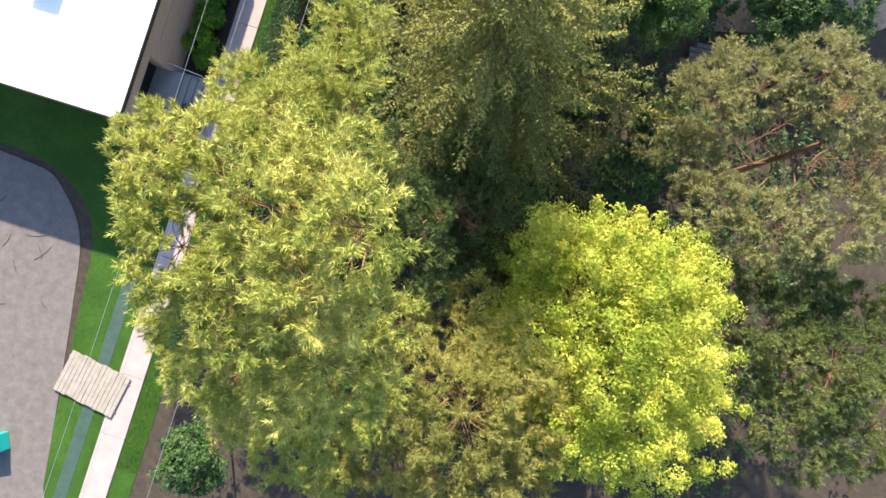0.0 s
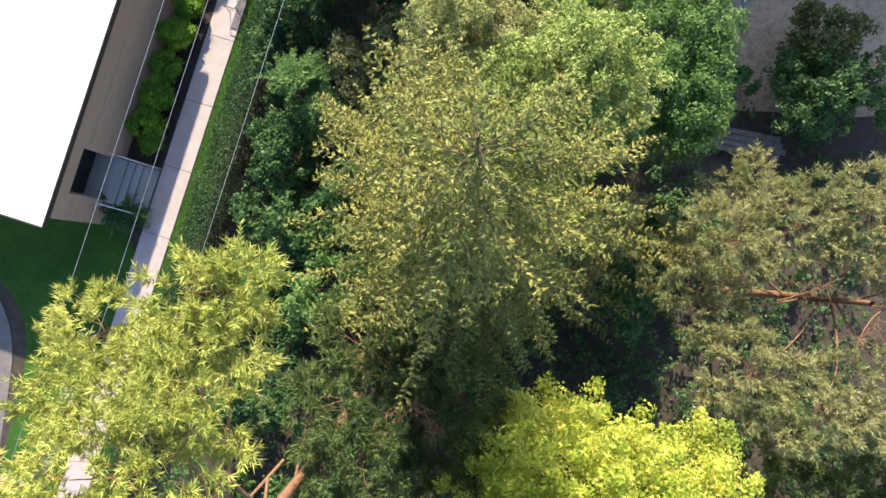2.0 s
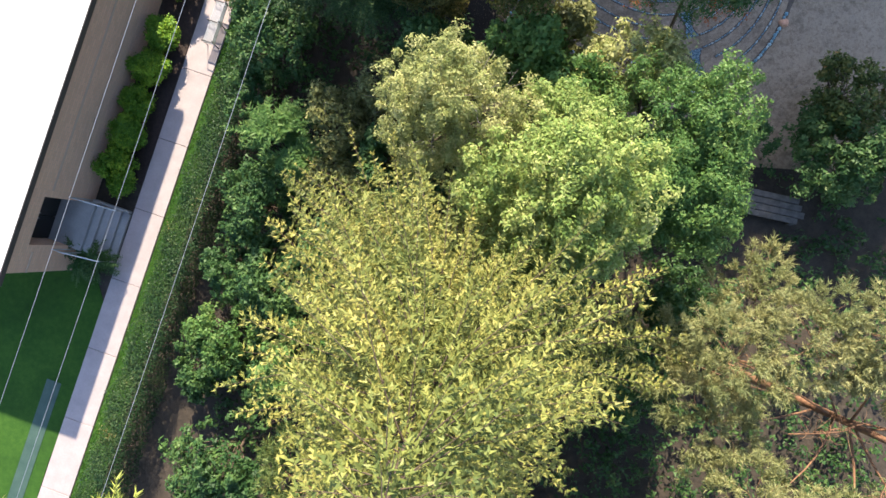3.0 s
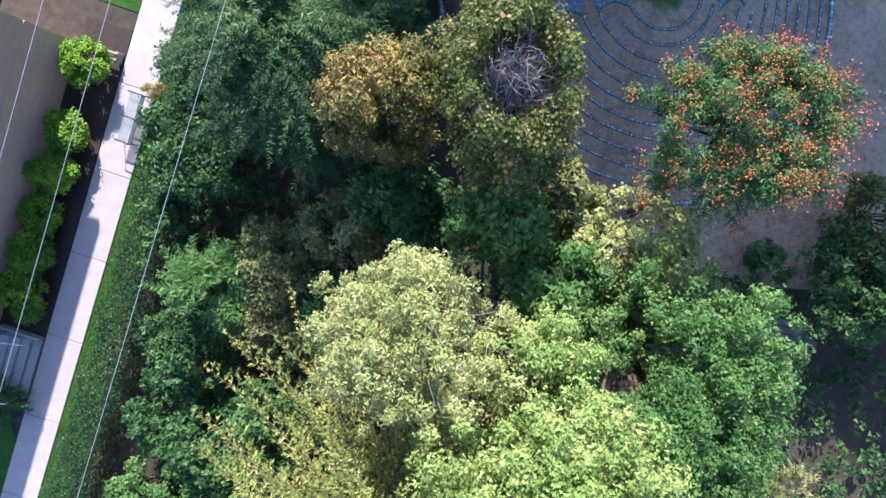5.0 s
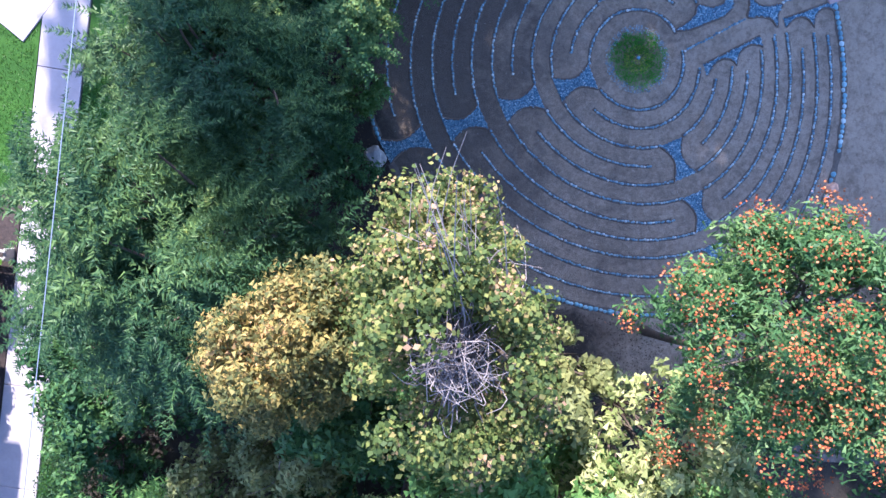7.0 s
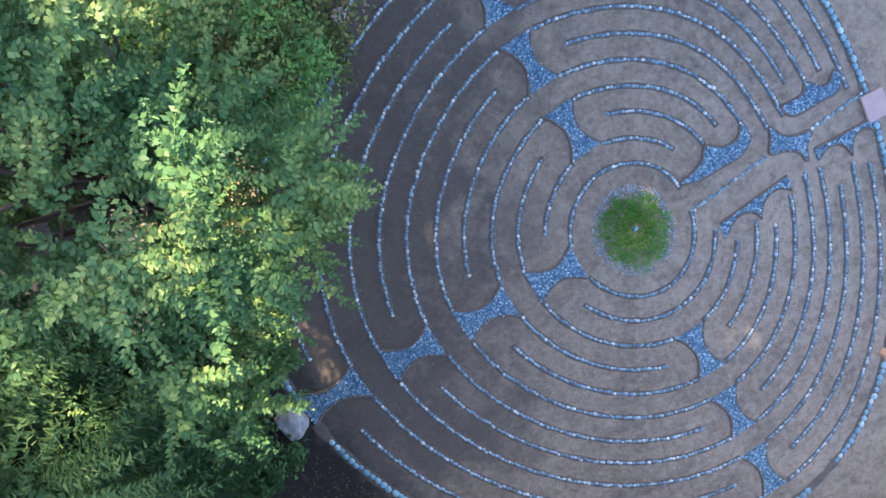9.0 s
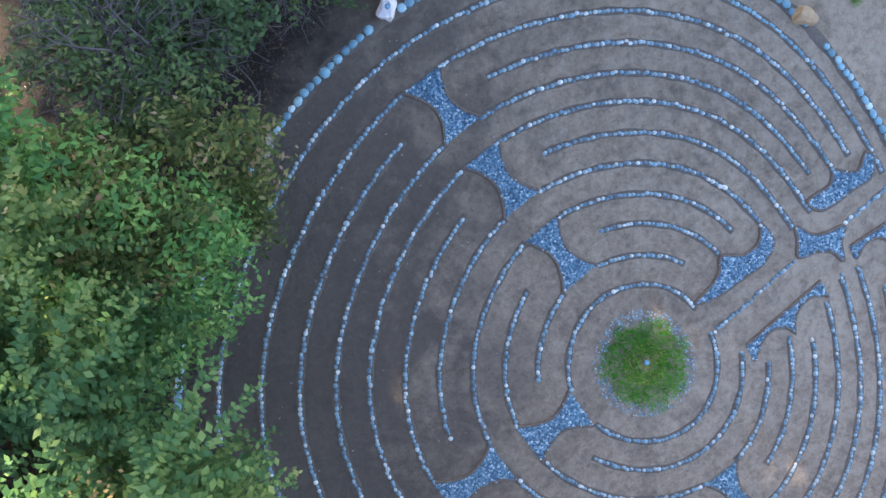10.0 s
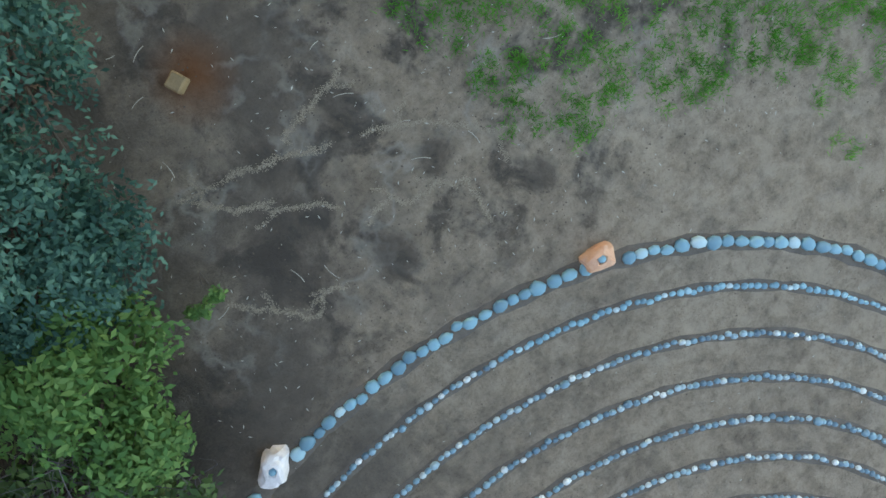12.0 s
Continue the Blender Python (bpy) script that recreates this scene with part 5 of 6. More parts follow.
def fallen_sticks():
    rng = random.Random(21)
    for k in range(26):
        x, y = (rng.uniform(-1.2, 3.5), rng.uniform(7.3, 10.2)) if k < 16 else (rng.uniform(-31, -27.6), rng.uniform(-22, -16))
        l, a = rng.uniform(0.06, 0.17) * (1 if k < 16 else 7), rng.uniform(0, 6.28)
        z = 0.012 if k < 16 else 0.024
        path = [(x + l * t * math.cos(a + 0.3 * t), y + l * t * math.sin(a + 0.3 * t), z) for t in (0, 0.35, 0.7, 1)]
        ob = arr_part("stick", *tube(np.array(path), np.array([0.008, 0.007, 0.006, 0.004]) * (0.45 if k < 16 else 2), 5), STRAW if k < 16 else BARK)
        tagged(ob, "thin dry stick lying on the ground", "stick", "fallen sticks")


def mud_ridges():
    """Low pale ridges of dried earth that branch over the dark ground."""
    rng = np.random.default_rng(33)
    pile = Pile()

    def ridge(a, b, width):
        a, b = np.array(a, float), np.array(b, float)
        n = max(int(np.linalg.norm(b - a) / 0.035), 5)
        t = np.linspace(0, 1, n)[:, None]
        side = np.array([-(b - a)[1], (b - a)[0]]) / np.linalg.norm(b - a)
        sway = np.cumsum(rng.normal(size=n)) * 0.018
        sway = sway - np.linspace(0, sway[-1], n)
        xy = a + (b - a) * t + side * sway[:, None]
        w = width * np.sin(np.linspace(0.25, 2.9, n)) * rng.uniform(0.25, 1.5, n)
        m = int(np.linalg.norm(b - a) * width * 85000)
        q = rng.uniform(0, n - 1.001, m)
        i = q.astype(int)
        at = xy[i] + (xy[i + 1] - xy[i]) * (q - i)[:, None] + rng.normal(size=(m, 2)) * (np.maximum(w[i], 0.010) * 1.25)[:, None]
        ang = rng.uniform(0, 6.283, m)
        along = np.column_stack([np.cos(ang), np.sin(ang), rng.normal(size=m) * 0.25])
        cross = np.column_stack([-np.sin(ang), np.cos(ang), rng.normal(size=m) * 0.25])
        size = rng.uniform(0.004, 0.013, m)
        v, f = kites(np.column_stack([at, rng.uniform(0.003, 0.007, m)]), along, cross, size, size * 0.8, True)
        v[:, 2] = np.maximum(v[:, 2], 0.003)
        pile.add(v, f)
        return xy

    lines = (((-0.65, 8.45), (-0.46, 8.27), (-0.18, 8.05), (0.28, 7.74)), ((-0.29, 8.47), (-0.09, 8.38), (0.15, 8.33), (0.42, 8.24)), ((-0.95, 7.63), (-0.72, 7.41), (-0.44, 7.12), (-0.25, 7.23), (-0.04, 7.19)),
             ((0.38, 7.48), (0.71, 7.54), (1.05, 7.44), (1.31, 7.31), (1.27, 6.9)), ((0.78, 8.11), (1.23, 7.94), (1.63, 7.61), (2.44, 7.2)), ((0.23, 8.44), (0.54, 8.55), (0.95, 8.65)))
    for a, b in (pair for line in lines for pair in zip(line, line[1:])):
        xy = ridge(a, b, 0.014)
        for q in range(1):
            p = xy[rng.integers(1, len(xy) - 1)]
            ridge(p, p + rng.normal(size=2) * 0.2, 0.009)
    tagged(arr_part("mud_ridge", *pile.get(), DUST, None, "", True), "pale branching ridges of dried mud on bare earth", "mud", kind="stuff")


def debris():
    """Flakes, straws and crumbs strewn over the bare earth."""
    rng = np.random.default_rng(34)
    for name, label, mat, n, lo, hi, slim in (("dry_litter", "pale flakes and straws strewn on the earth", STRAW, 900, 0.008, 0.045, 0.25), ("earth_crumb", "dark crumbs strewn on the earth", LIP, 2200, 0.008, 0.024, 0.8)):
        at = rng.uniform((-6.5, -6.5), (7.5, 11.5), (n, 2))
        near = rng.uniform((-1.6, 6.2), (4.5, 10), (n // 2, 2))
        at = np.concatenate([at, near])
        m = len(at)
        a = rng.uniform(0, 6.283, m)
        along = np.column_stack([np.cos(a), np.sin(a), rng.normal(size=m) * 0.08])
        across = np.column_stack([-np.sin(a), np.cos(a), rng.normal(size=m) * 0.2])
        length = rng.uniform(lo, hi, m)
        v, f = kites(np.column_stack([at, np.full(m, 0.008)]), along, across, length, np.maximum(length * slim, 0.006), True)
        v[:, 2] = np.maximum(v[:, 2], 0.003)
        tagged(arr_part(name, v, f, mat), label, "litter", kind="stuff")


def fallen_leaves():
    rng = np.random.default_rng(35)
    a = radians(115) + rng.uniform(0, radians(150), 5200)
    r = 6.6 + np.abs(rng.normal(size=5200)) * 0.9
    x, y = laid(r * np.cos(a), r * np.sin(a))
    at = np.column_stack([x, y, rng.uniform(0.006, 0.03, 5200)])
    nr = unit(rng.normal(size=(5200, 3)) * 0.35 + np.array([0, 0, 1.0]))
    al = unit(np.cross(nr, rng.normal(size=(5200, 3))))
    v, f = kites(at, al, np.cross(nr, al), rng.uniform(0.025, 0.07, 5200), rng.uniform(0.015, 0.04, 5200), True)
    v[:, 2] = np.maximum(v[:, 2], 0.004)
    tagged(arr_part("fallen_leaf", v, f, L_FALLEN), "brown fallen leaves on damp earth under the trees", "leaf litter", kind="stuff")


mud_ridges()
debris()
fallen_leaves()
timber_block()
boardwalk()
footbridge()
bench()
bed_rails()
utility_box()
for p, z in ((4.8, 8.0), (2.75, 8.0), (1.55, 8.0)):
    wire(p, z)
fallen_sticks()

# ---------------------------------------------------------------- trees
pine("pine_tree", "tall pine with sunlit yellow-green tufts and orange bark", -11.2, -19.1, 21.4,
     [(-10.0, -19.4, 21.2, 0.7, 0.9), (-10.7, -20.1, 20.9, 0.85, 0.9), (-10.6, -18.5, 20.2, 0.75, 0.9), (-11.2, -19.1, 20.6, 1.0, 0.9), (-11.9, -20.2, 19.9, 1.0, 0.9), (-12.9, -19.5, 19.6, 0.9, 0.8),
      (-13.2, -18.5, 19.5, 0.8, 0.8), (-12.4, -18.2, 19.3, 0.9, 0.8), (-11.3, -17.6, 19.0, 1.0, 0.9), (-10.8, -16.9, 18.3, 0.8, 0.9), (-13.6, -17.6, 18.5, 0.7, 0.7), (-12.3, -16.9, 17.6, 0.9, 0.8),
      (-11.0, -16.1, 17.5, 0.9, 0.8), (-10.6, -15.7, 17.7, 0.6, 0.6), (-13.0, -16.3, 16.3, 0.8, 0.7), (-10.9, -21.3, 19.5, 1.1, 0.9), (-12.4, -21.4, 18.5, 1.1, 0.9), (-10.2, -20.9, 18.8, 0.8, 0.8),
      (-13.6, -20.6, 17.6, 1.0, 0.8), (-11.6, -22.6, 16.0, 1.4, 1.0), (-13.8, -22.2, 15.0, 1.4, 1.0), (-12.6, -24.0, 13.5, 1.6, 1.0)], L_PINE, 31, 12.5, 22, 0.11)
pine("pine_tree", "lower pine with ochre needles beside the tall one", -8.8, -23.2, 15.2,
     [(-8.8, -23.2, 15.0, 1.3, 0.9), (-7.7, -22.2, 14.2, 1.1, 0.8), (-10.1, -22.4, 14.0, 1.2, 0.9), (-8.5, -24.6, 14.2, 1.4, 0.9), (-10.4, -24.4, 13.4, 1.4, 0.9), (-9.0, -21.2, 12.8, 1.2, 0.8), (-7.1, -23.8, 13.4, 1.2, 0.8), (-11.4, -25.6, 12.2, 1.4, 0.9), (-8.0, -26.0, 12.8, 1.4, 0.9)], L_OCHRE, 32, 10.0, 18, 0.125)
pine("pine_tree", "open pine with bare orange boughs and thin needles", 2.0, -16.6, 11.6,
     [(-0.9, -15.0, 9.6, 1.2, 0.9), (0.8, -14.6, 9.8, 1.3, 0.9), (2.4, -14.4, 10.2, 1.4, 0.9), (3.6, -15.6, 10.6, 1.4, 0.9), (-1.2, -16.6, 8.8, 1.2, 0.9), (-0.4, -18.4, 9.6, 1.3, 0.9), (1.0, -19.0, 10.2, 1.3, 0.9), (3.0, -18.8, 10.4, 1.4, 0.9), (-1.8, -15.2, 7.6, 1.0, 0.8), (0.4, -13.6, 7.8, 1.1, 0.8), (4.8, -17.2, 9.6, 1.5, 0.9)],
     L_PINE_TAN, 33, 10.0, 17, 0.135, bare=((0.7, -16.0, 10.6), (1.8, -15.8, 10.9), (1.0, -17.4, 10.8), (2.9, -16.6, 11.2), (1.9, -17.2, 11.0)))
pine("pine_tree", "dull green pine with ochre patches", 2.6, -23.4, 10.0,
     [(2.6, -23.4, 9.8, 1.6, 1.0), (1.0, -22.0, 9.2, 1.4, 1.0), (4.2, -22.2, 9.0, 1.6, 1.0), (2.2, -20.8, 9.0, 1.3, 0.9), (0.4, -20.6, 8.6, 1.1, 0.9), (2.2, -25.4, 8.8, 1.8, 1.0), (4.8, -25.6, 8.2, 1.7, 1.0), (6.0, -23.4, 8.0, 1.6, 1.0), (0.2, -23.6, 8.2, 1.3, 0.9)], L_PINE_DULL, 34, 9.0, 17, 0.135)
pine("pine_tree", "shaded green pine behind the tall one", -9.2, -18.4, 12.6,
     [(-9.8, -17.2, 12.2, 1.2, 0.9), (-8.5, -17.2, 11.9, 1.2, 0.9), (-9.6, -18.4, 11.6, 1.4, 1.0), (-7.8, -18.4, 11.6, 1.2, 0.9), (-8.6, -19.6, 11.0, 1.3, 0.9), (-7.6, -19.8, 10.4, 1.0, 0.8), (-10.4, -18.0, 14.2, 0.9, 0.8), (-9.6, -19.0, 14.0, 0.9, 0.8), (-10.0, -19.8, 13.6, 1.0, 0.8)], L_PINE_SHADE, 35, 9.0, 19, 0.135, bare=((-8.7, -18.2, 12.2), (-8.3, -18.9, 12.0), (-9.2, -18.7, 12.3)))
spruce("spruce_tree", "tall spruce with drooping sunlit boughs", -7.5, -14.35, 19.2, 6.2, 3.0, 41)
broadleaf("maple_tree", "round yellow-green broadleaf tree in full sun", "maple tree", -4.7, -22.2, 5.8, 14.7, 3.7, 3.8, L_MAPLE, 51, 1150, 0.30, 110, 0.092, trunk=0.24, rough=0.2, shell_share=0.25, more_lobes=1.6)
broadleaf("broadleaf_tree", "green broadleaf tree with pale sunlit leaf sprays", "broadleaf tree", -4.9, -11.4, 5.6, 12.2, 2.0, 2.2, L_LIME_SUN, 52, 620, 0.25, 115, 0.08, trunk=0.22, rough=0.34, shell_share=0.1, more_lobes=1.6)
broadleaf("broadleaf_tree", "fresh green broadleaf tree beside the footbridge", "broadleaf tree", -2.15, -10.2, 3.6, 10.2, 2.3, 2.5, L_LIME, 53, 720, 0.27, 115, 0.08, trunk=0.18, rough=0.28, shell_share=0.15, more_lobes=1.6)
broadleaf("silver_leaved_tree", "slender tree with silvery yellow leaves", "broadleaf tree", -7.2, -9.15, 4.5, 10.8, 1.85, 1.5, L_SILVER, 54, 500, 0.21, 100, 0.085, trunk=0.14, rough=0.5, wide=0.45, bare=80, shell_share=0.05, more_lobes=2.2)
fronded("locust_tree", "wide locust tree with long arching green shoots", "locust tree", -9.95, -3.0, 2.2, 7.8, 2.8, 2.8, L_LOCUST_SHADE, 61, 2300, 1.05, 0.057, 0.26)
fronded("locust_tree", "spreading locust tree between its neighbours", "locust tree", -9.2, 0.4, 1.8, 6.4, 2.4, 2.3, L_LOCUST_SHADE, 63, 1500, 0.95, 0.056, 0.2)
locust = fronded("locust_tree", "lower locust tree leaning over the labyrinth", "locust tree", -7.3, 3.3, 1.4, 5.4, 3.1, 3.3, L_LOCUST_FRESH, 62, 1900, 0.7, 0.059, 0.2, round_leaf=True)
rng = np.random.default_rng(64)
heads = np.array([(0.95, -0.6, 5.0), (1.6, -0.9, 4.6), (0.6, -1.3, 4.9), (1.9, -0.5, 4.4), (-0.3, 2.4, 5.0), (0.3, 2.8, 4.7), (2.1, 1.6, 4.5)])
at = np.repeat(heads, 90, 0) + rng.normal(size=(len(heads) * 90, 3)) * np.array([0.13, 0.11, 0.06])
nr = unit(rng.normal(size=(len(at), 3)) + np.array([0, 0, 0.8]))
al = unit(np.cross(nr, rng.normal(size=(len(at), 3))))
tagged(arr_part("seed_head", *kites(at, al, np.cross(nr, al), 0.045, 0.03, True), L_DRY, locust, "dry tan flower heads"), kind="stuff")
broadleaf("vine_covered_tree", "tree smothered in yellowing vine with a bare grey crown", "vine-covered tree", -5.4, -4.6, 4.2, 10.6, 1.4, 2.0, L_VINE, 71, 460, 0.25, 85, 0.07, trunk=0.2, rough=0.22, wide=0.75, bare=330, hole=(-0.05, 0.0, 10.0, 0.95), broad=True)
broadleaf("golden_shrub", "domed shrub with golden sunlit leaves", "shrub", -8.0, -4.6, 4.2, 8.7, 1.35, 1.3, L_GOLD, 72, 260, 0.26, 130, 0.08, trunk=0.12, rough=0.14)
rowan = broadleaf("rowan_tree", "small tree with green leaves and orange-red berry clusters", "rowan tree", -1.2, -5.35, 6.9, 9.7, 1.9, 1.35, L_BERRY, 73, 260, 0.28, 130, 0.095, foot=(0.5, -1.7), trunk=0.10, rough=0.45, wide=0.36, shell_share=0.08, more_lobes=2.0)
rng = np.random.default_rng(74)
co = np.array([v.co for v in next(o for o in rowan.children if o.name.startswith("crown")).data.vertices])
top_of = {}
for q in co[co[:, 2] > 6.6]:
    cell = (round(q[0] / 0.27), round(q[1] / 0.27))
    if cell not in top_of or top_of[cell][2] < q[2]:
        top_of[cell] = q
centres = np.array([top_of[c] for c in sorted(top_of)])
centres = centres[rng.uniform(size=len(centres)) < 0.72] + np.array([0, 0, 0.08])
at = np.repeat(centres, 30, 0) + rng.normal(size=(len(centres) * 30, 3)) * np.array([0.085, 0.085, 0.07])
nr = unit(rng.normal(size=(len(at), 3)) + np.array([0, 0, 0.6]))
al = unit(np.cross(nr, rng.normal(size=(len(at), 3))))
tagged(arr_part("berry_fruit", *kites(at, al, np.cross(nr, al), 0.036, 0.034, True), BERRIES, rowan, "clusters of orange-red berries"), kind="stuff")

# ---------------------------------------------------------------- shrubs: (x, y, base, top, rx, ry, leaves, clumps, leaf, name, label)
SHRUBS = (
    (-5.4, -7.1, 2.6, 8.2, 1.3, 1.0, L_LIME, 120, 0.12, "leafy_shrub", "fresh green leafy shrub among the trees"),
    (-2.6, -7.5, 2.8, 8.0, 1.6, 1.2, L_SILVER, 120, 0.10, "olive_shrub", "grey-olive shrub among the trees"),
    (-4.1, -8.4, 2.6, 8.2, 1.2, 1.1, L_LIME, 110, 0.11, "leafy_shrub", "fresh green leafy shrub among the trees"),
    (-8.0, -6.4, 1.4, 6.2, 1.4, 1.1, L_DARK, 110, 0.11, "green_shrub", "green shrub below the golden one"),
    (-4.0, -6.4, 2.4, 7.0, 1.0, 0.9, L_BROWN, 60, 0.11, "browning_shrub", "browning green shrub under the vine"),
    (-7.2, -7.2, 1.4, 5.0, 1.4, 1.3, L_DARK, 90, 0.11, "dark_shrub", "dark green understorey shrub"),
    (-9.4, -7.4, 1.2, 4.9, 1.3, 1.2, L_BROWN, 90, 0.10, "browning_shrub", "brown-green seeding shrub behind the trees"),
    (-11.4, -8.3, 1.2, 4.6, 1.2, 1.2, L_BROWN, 80, 0.10, "browning_shrub", "brown-green seeding shrub behind the trees"),
    (-11.2, -10.4, 0.8, 3.6, 1.4, 1.3, L_BROWN, 80, 0.10, "purple_brown_shrub", "dull purple-brown shrub behind the hedge"),
    (-13.4, -5.2, 0.8, 4.4, 1.5, 1.7, L_DARK, 110, 0.11, "dark_shrub", "dark green shrub behind the hedge"),
    (-14.2, -11.0, 0.4, 3.2, 1.3, 1.8, L_DARK, 110, 0.10, "dark_shrub", "dark green shrub behind the hedge"),
    (-13.6, -13.8, 0.4, 3.4, 1.6, 1.5, L_DARK, 110, 0.11, "dark_shrub", "dark green shrub behind the hedge"),
    (-15.6, -15.4, 0.3, 2.6, 1.2, 1.4, L_LIME, 80, 0.10, "green_shrub", "sunlit green shrub behind the hedge"),
    (-11.4, -13.0, 0.6, 4.4, 1.5, 1.6, L_DARK, 100, 0.12, "dark_shrub", "shaded green shrub under the spruce"),
    (-12.0, -16.2, 0.8, 4.8, 1.8, 1.6, L_LIME, 110, 0.12, "green_shrub", "green shrub between spruce and pine"),
    (-8.6, -11.2, 0.6, 4.2, 1.6, 1.4, L_DARK, 90, 0.12, "dark_shrub", "shaded green shrub under the spruce"),
    (-6.2, -17.2, 0.8, 5.0, 1.6, 1.3, L_DARK, 90, 0.12, "dark_shrub", "shaded green shrub below the spruce"),
    (-9.0, -19.6, 0.6, 4.6, 1.7, 1.6, L_DARK, 90, 0.12, "dark_shrub", "shaded green shrub below the pines"),
    (-2.0, -16.4, 0.8, 5.2, 1.7, 1.5, L_DARK, 100, 0.12, "dark_shrub", "deep green shrub beside the open pine"),
    (0.6, -14.4, 0.4, 3.2, 1.7, 1.5, L_DARK, 90, 0.12, "dark_shrub", "deep green shrub beside the open pine"),
    (5.4, -9.2, 0.3, 3.1, 1.4, 1.6, L_BERRY, 120, 0.11, "green_bush", "fresh green bush beside the footbridge"),
    (6.0, -7.2, 0.3, 3.0, 1.5, 1.4, L_RED, 100, 0.11, "reddish_bush", "bush with reddening leaves on bare soil"),
    (7.4, -9.4, 0.3, 3.4, 1.9, 1.7, L_BERRY, 110, 0.12, "green_bush", "fresh green bush on bare soil"),
    (3.2, -8.6, 0.2, 1.5, 0.7, 0.7, L_DARK, 40, 0.10, "dark_shrub", "small dark twiggy shrub on bare soil"),
    (-19.4, -27.2, 1.4, 5.2, 1.4, 1.3, L_DARK, 110, 0.11, "small_tree", "small dark olive tree beside the walk"),
    (-15.4, -19.6, 0.5, 4.0, 1.7, 1.8, L_DARK, 110, 0.12, "dark_shrub", "dark shrub under the tall pine"),
    (-17.2, -23.6, 0.5, 4.4, 1.8, 1.8, L_DARK, 110, 0.12, "dark_shrub", "dark shrub under the tall pine"),
    (-13.2, -24.6, 0.5, 4.6, 2.0, 1.9, L_DARK, 110, 0.12, "dark_shrub", "dark shrub under the pines"),
    (-4.6, -26.2, 0.5, 5.0, 2.0, 1.8, L_LIME, 110, 0.12, "green_shrub", "green shrub below the maple"),
    (-0.6, -24.8, 0.5, 5.0, 1.8, 1.8, L_DARK, 100, 0.12, "dark_shrub", "deep green shrub below the maple"),
    (-4.6, 6.5, 0.1, 2.2, 1.4, 1.1, L_DUSK, 90, 0.06, "brown_twiggy_shrub", "tangle of grey-brown twigs with few leaves"),
    (-2.55, 6.95, 0.05, 1.2, 0.9, 0.8, L_DUSK, 34, 0.065, "brown_twiggy_shrub", "low brown twiggy shrub at the labyrinth's edge"),
    (-4.7, 4.9, 0.3, 3.0, 1.2, 1.0, L_VINE, 120, 0.065, "yellowing_shrub", "shrub with yellowing leaves leaning over the stone ring"),
    (-5.35, 4.3, 0.3, 3.1, 1.3, 1.1, L_LOCUST, 150, 0.065, "leafy_shrub", "leafy green shrub leaning over the stone ring"),
    (-8.3, -0.2, 0.1, 1.7, 1.1, 1.0, L_DARK, 90, 0.09, "dark_shrub", "low dark shrub under the locusts"),
    (-10.5, 1.7, 0.2, 2.8, 1.5, 1.3, L_DARK, 110, 0.10, "dark_shrub", "dark shrub under the locusts"),
    (-9.9, 4.6, 0.2, 3.0, 1.5, 1.5, L_DARK, 110, 0.10, "dark_shrub", "dark shrub beside the locust"),
    (-8.6, 6.9, 0.2, 2.8, 1.5, 1.3, L_DARK, 110, 0.10, "dark_shrub", "dark shrub beside the locust"),
    (-9.6, -0.9, 0.1, 2.2, 1.3, 1.0, L_DARK, 90, 0.10, "dark_shrub", "dark shrub under the locusts"),
    (-7.6, -1.6, 0.05, 0.9, 0.8, 0.7, L_DARK, 60, 0.07, "low_plant", "low dark green plant at the wood's edge"),
    (-6.3, 5.6, 0.3, 3.6, 1.4, 1.3, L_LOCUST, 170, 0.07, "green_shrub", "leafy green shrub at the labyrinth's edge"),
    (-3.6, 6.7, 0.1, 2.0, 0.9, 0.8, L_DUSK, 60, 0.07, "brown_twiggy_shrub", "brown twiggy shrub at the labyrinth's edge"),
    (-3.9, 8.25, 0.2, 2.4, 1.7, 1.4, L_LOCUST, 180, 0.08, "green_shrub", "green shrub beside the bare earth"),
    (-1.95, 7.75, 0.05, 1.3, 0.8, 0.75, L_LIME, 120, 0.055, "green_shrub", "green shrub beside the bare earth"),
    (-1.5, 8.75, 0.05, 1.4, 0.75, 0.75, L_BLUE, 210, 0.043, "blue_green_shrub", "blue-green shrub beside the bare earth"),
    (-1.0, 9.75, 0.05, 1.6, 0.8, 0.95, L_BLUE, 280, 0.043, "blue_green_shrub", "blue-green shrub beside the bare earth"),
    (-2.5, 9.4, 0.1, 2.0, 1.1, 1.1, L_DARK, 150, 0.075, "green_shrub", "green shrub beside the bare earth"),
    (-9.4, -9.6, 0.6, 4.0, 1.4, 1.3, L_DARK, 90, 0.12, "dark_shrub", "shaded green shrub below the silvery tree"),
    (-13.0, -2.8, 0.4, 4.2, 1.5, 1.6, L_DARK, 100, 0.11, "dark_shrub", "dark green shrub under the locust"),
    (-4.6, -14.6, 0.6, 4.6, 1.6, 1.5, L_DARK, 90, 0.12, "dark_shrub", "shaded green shrub under the spruce"),
    (-14.8, -7.4, 0.3, 3.0, 1.0, 1.6, L_DARK, 90, 0.10, "dark_shrub", "dark green shrub behind the hedge"),
    (-15.3, -13.0, 0.2, 2.4, 1.0, 1.4, L_DARK, 90, 0.10, "dark_shrub", "dark green shrub behind the hedge"),
    (-16.6, -16.6, 0.2, 2.2, 1.0, 1.5, L_DARK, 90, 0.10, "dark_shrub", "dark green shrub behind the hedge"),
    (-14.6, -16.8, 0.2, 2.6, 1.2, 1.3, L_DARK, 90, 0.10, "dark_shrub", "dark green shrub between hedge and pine"),
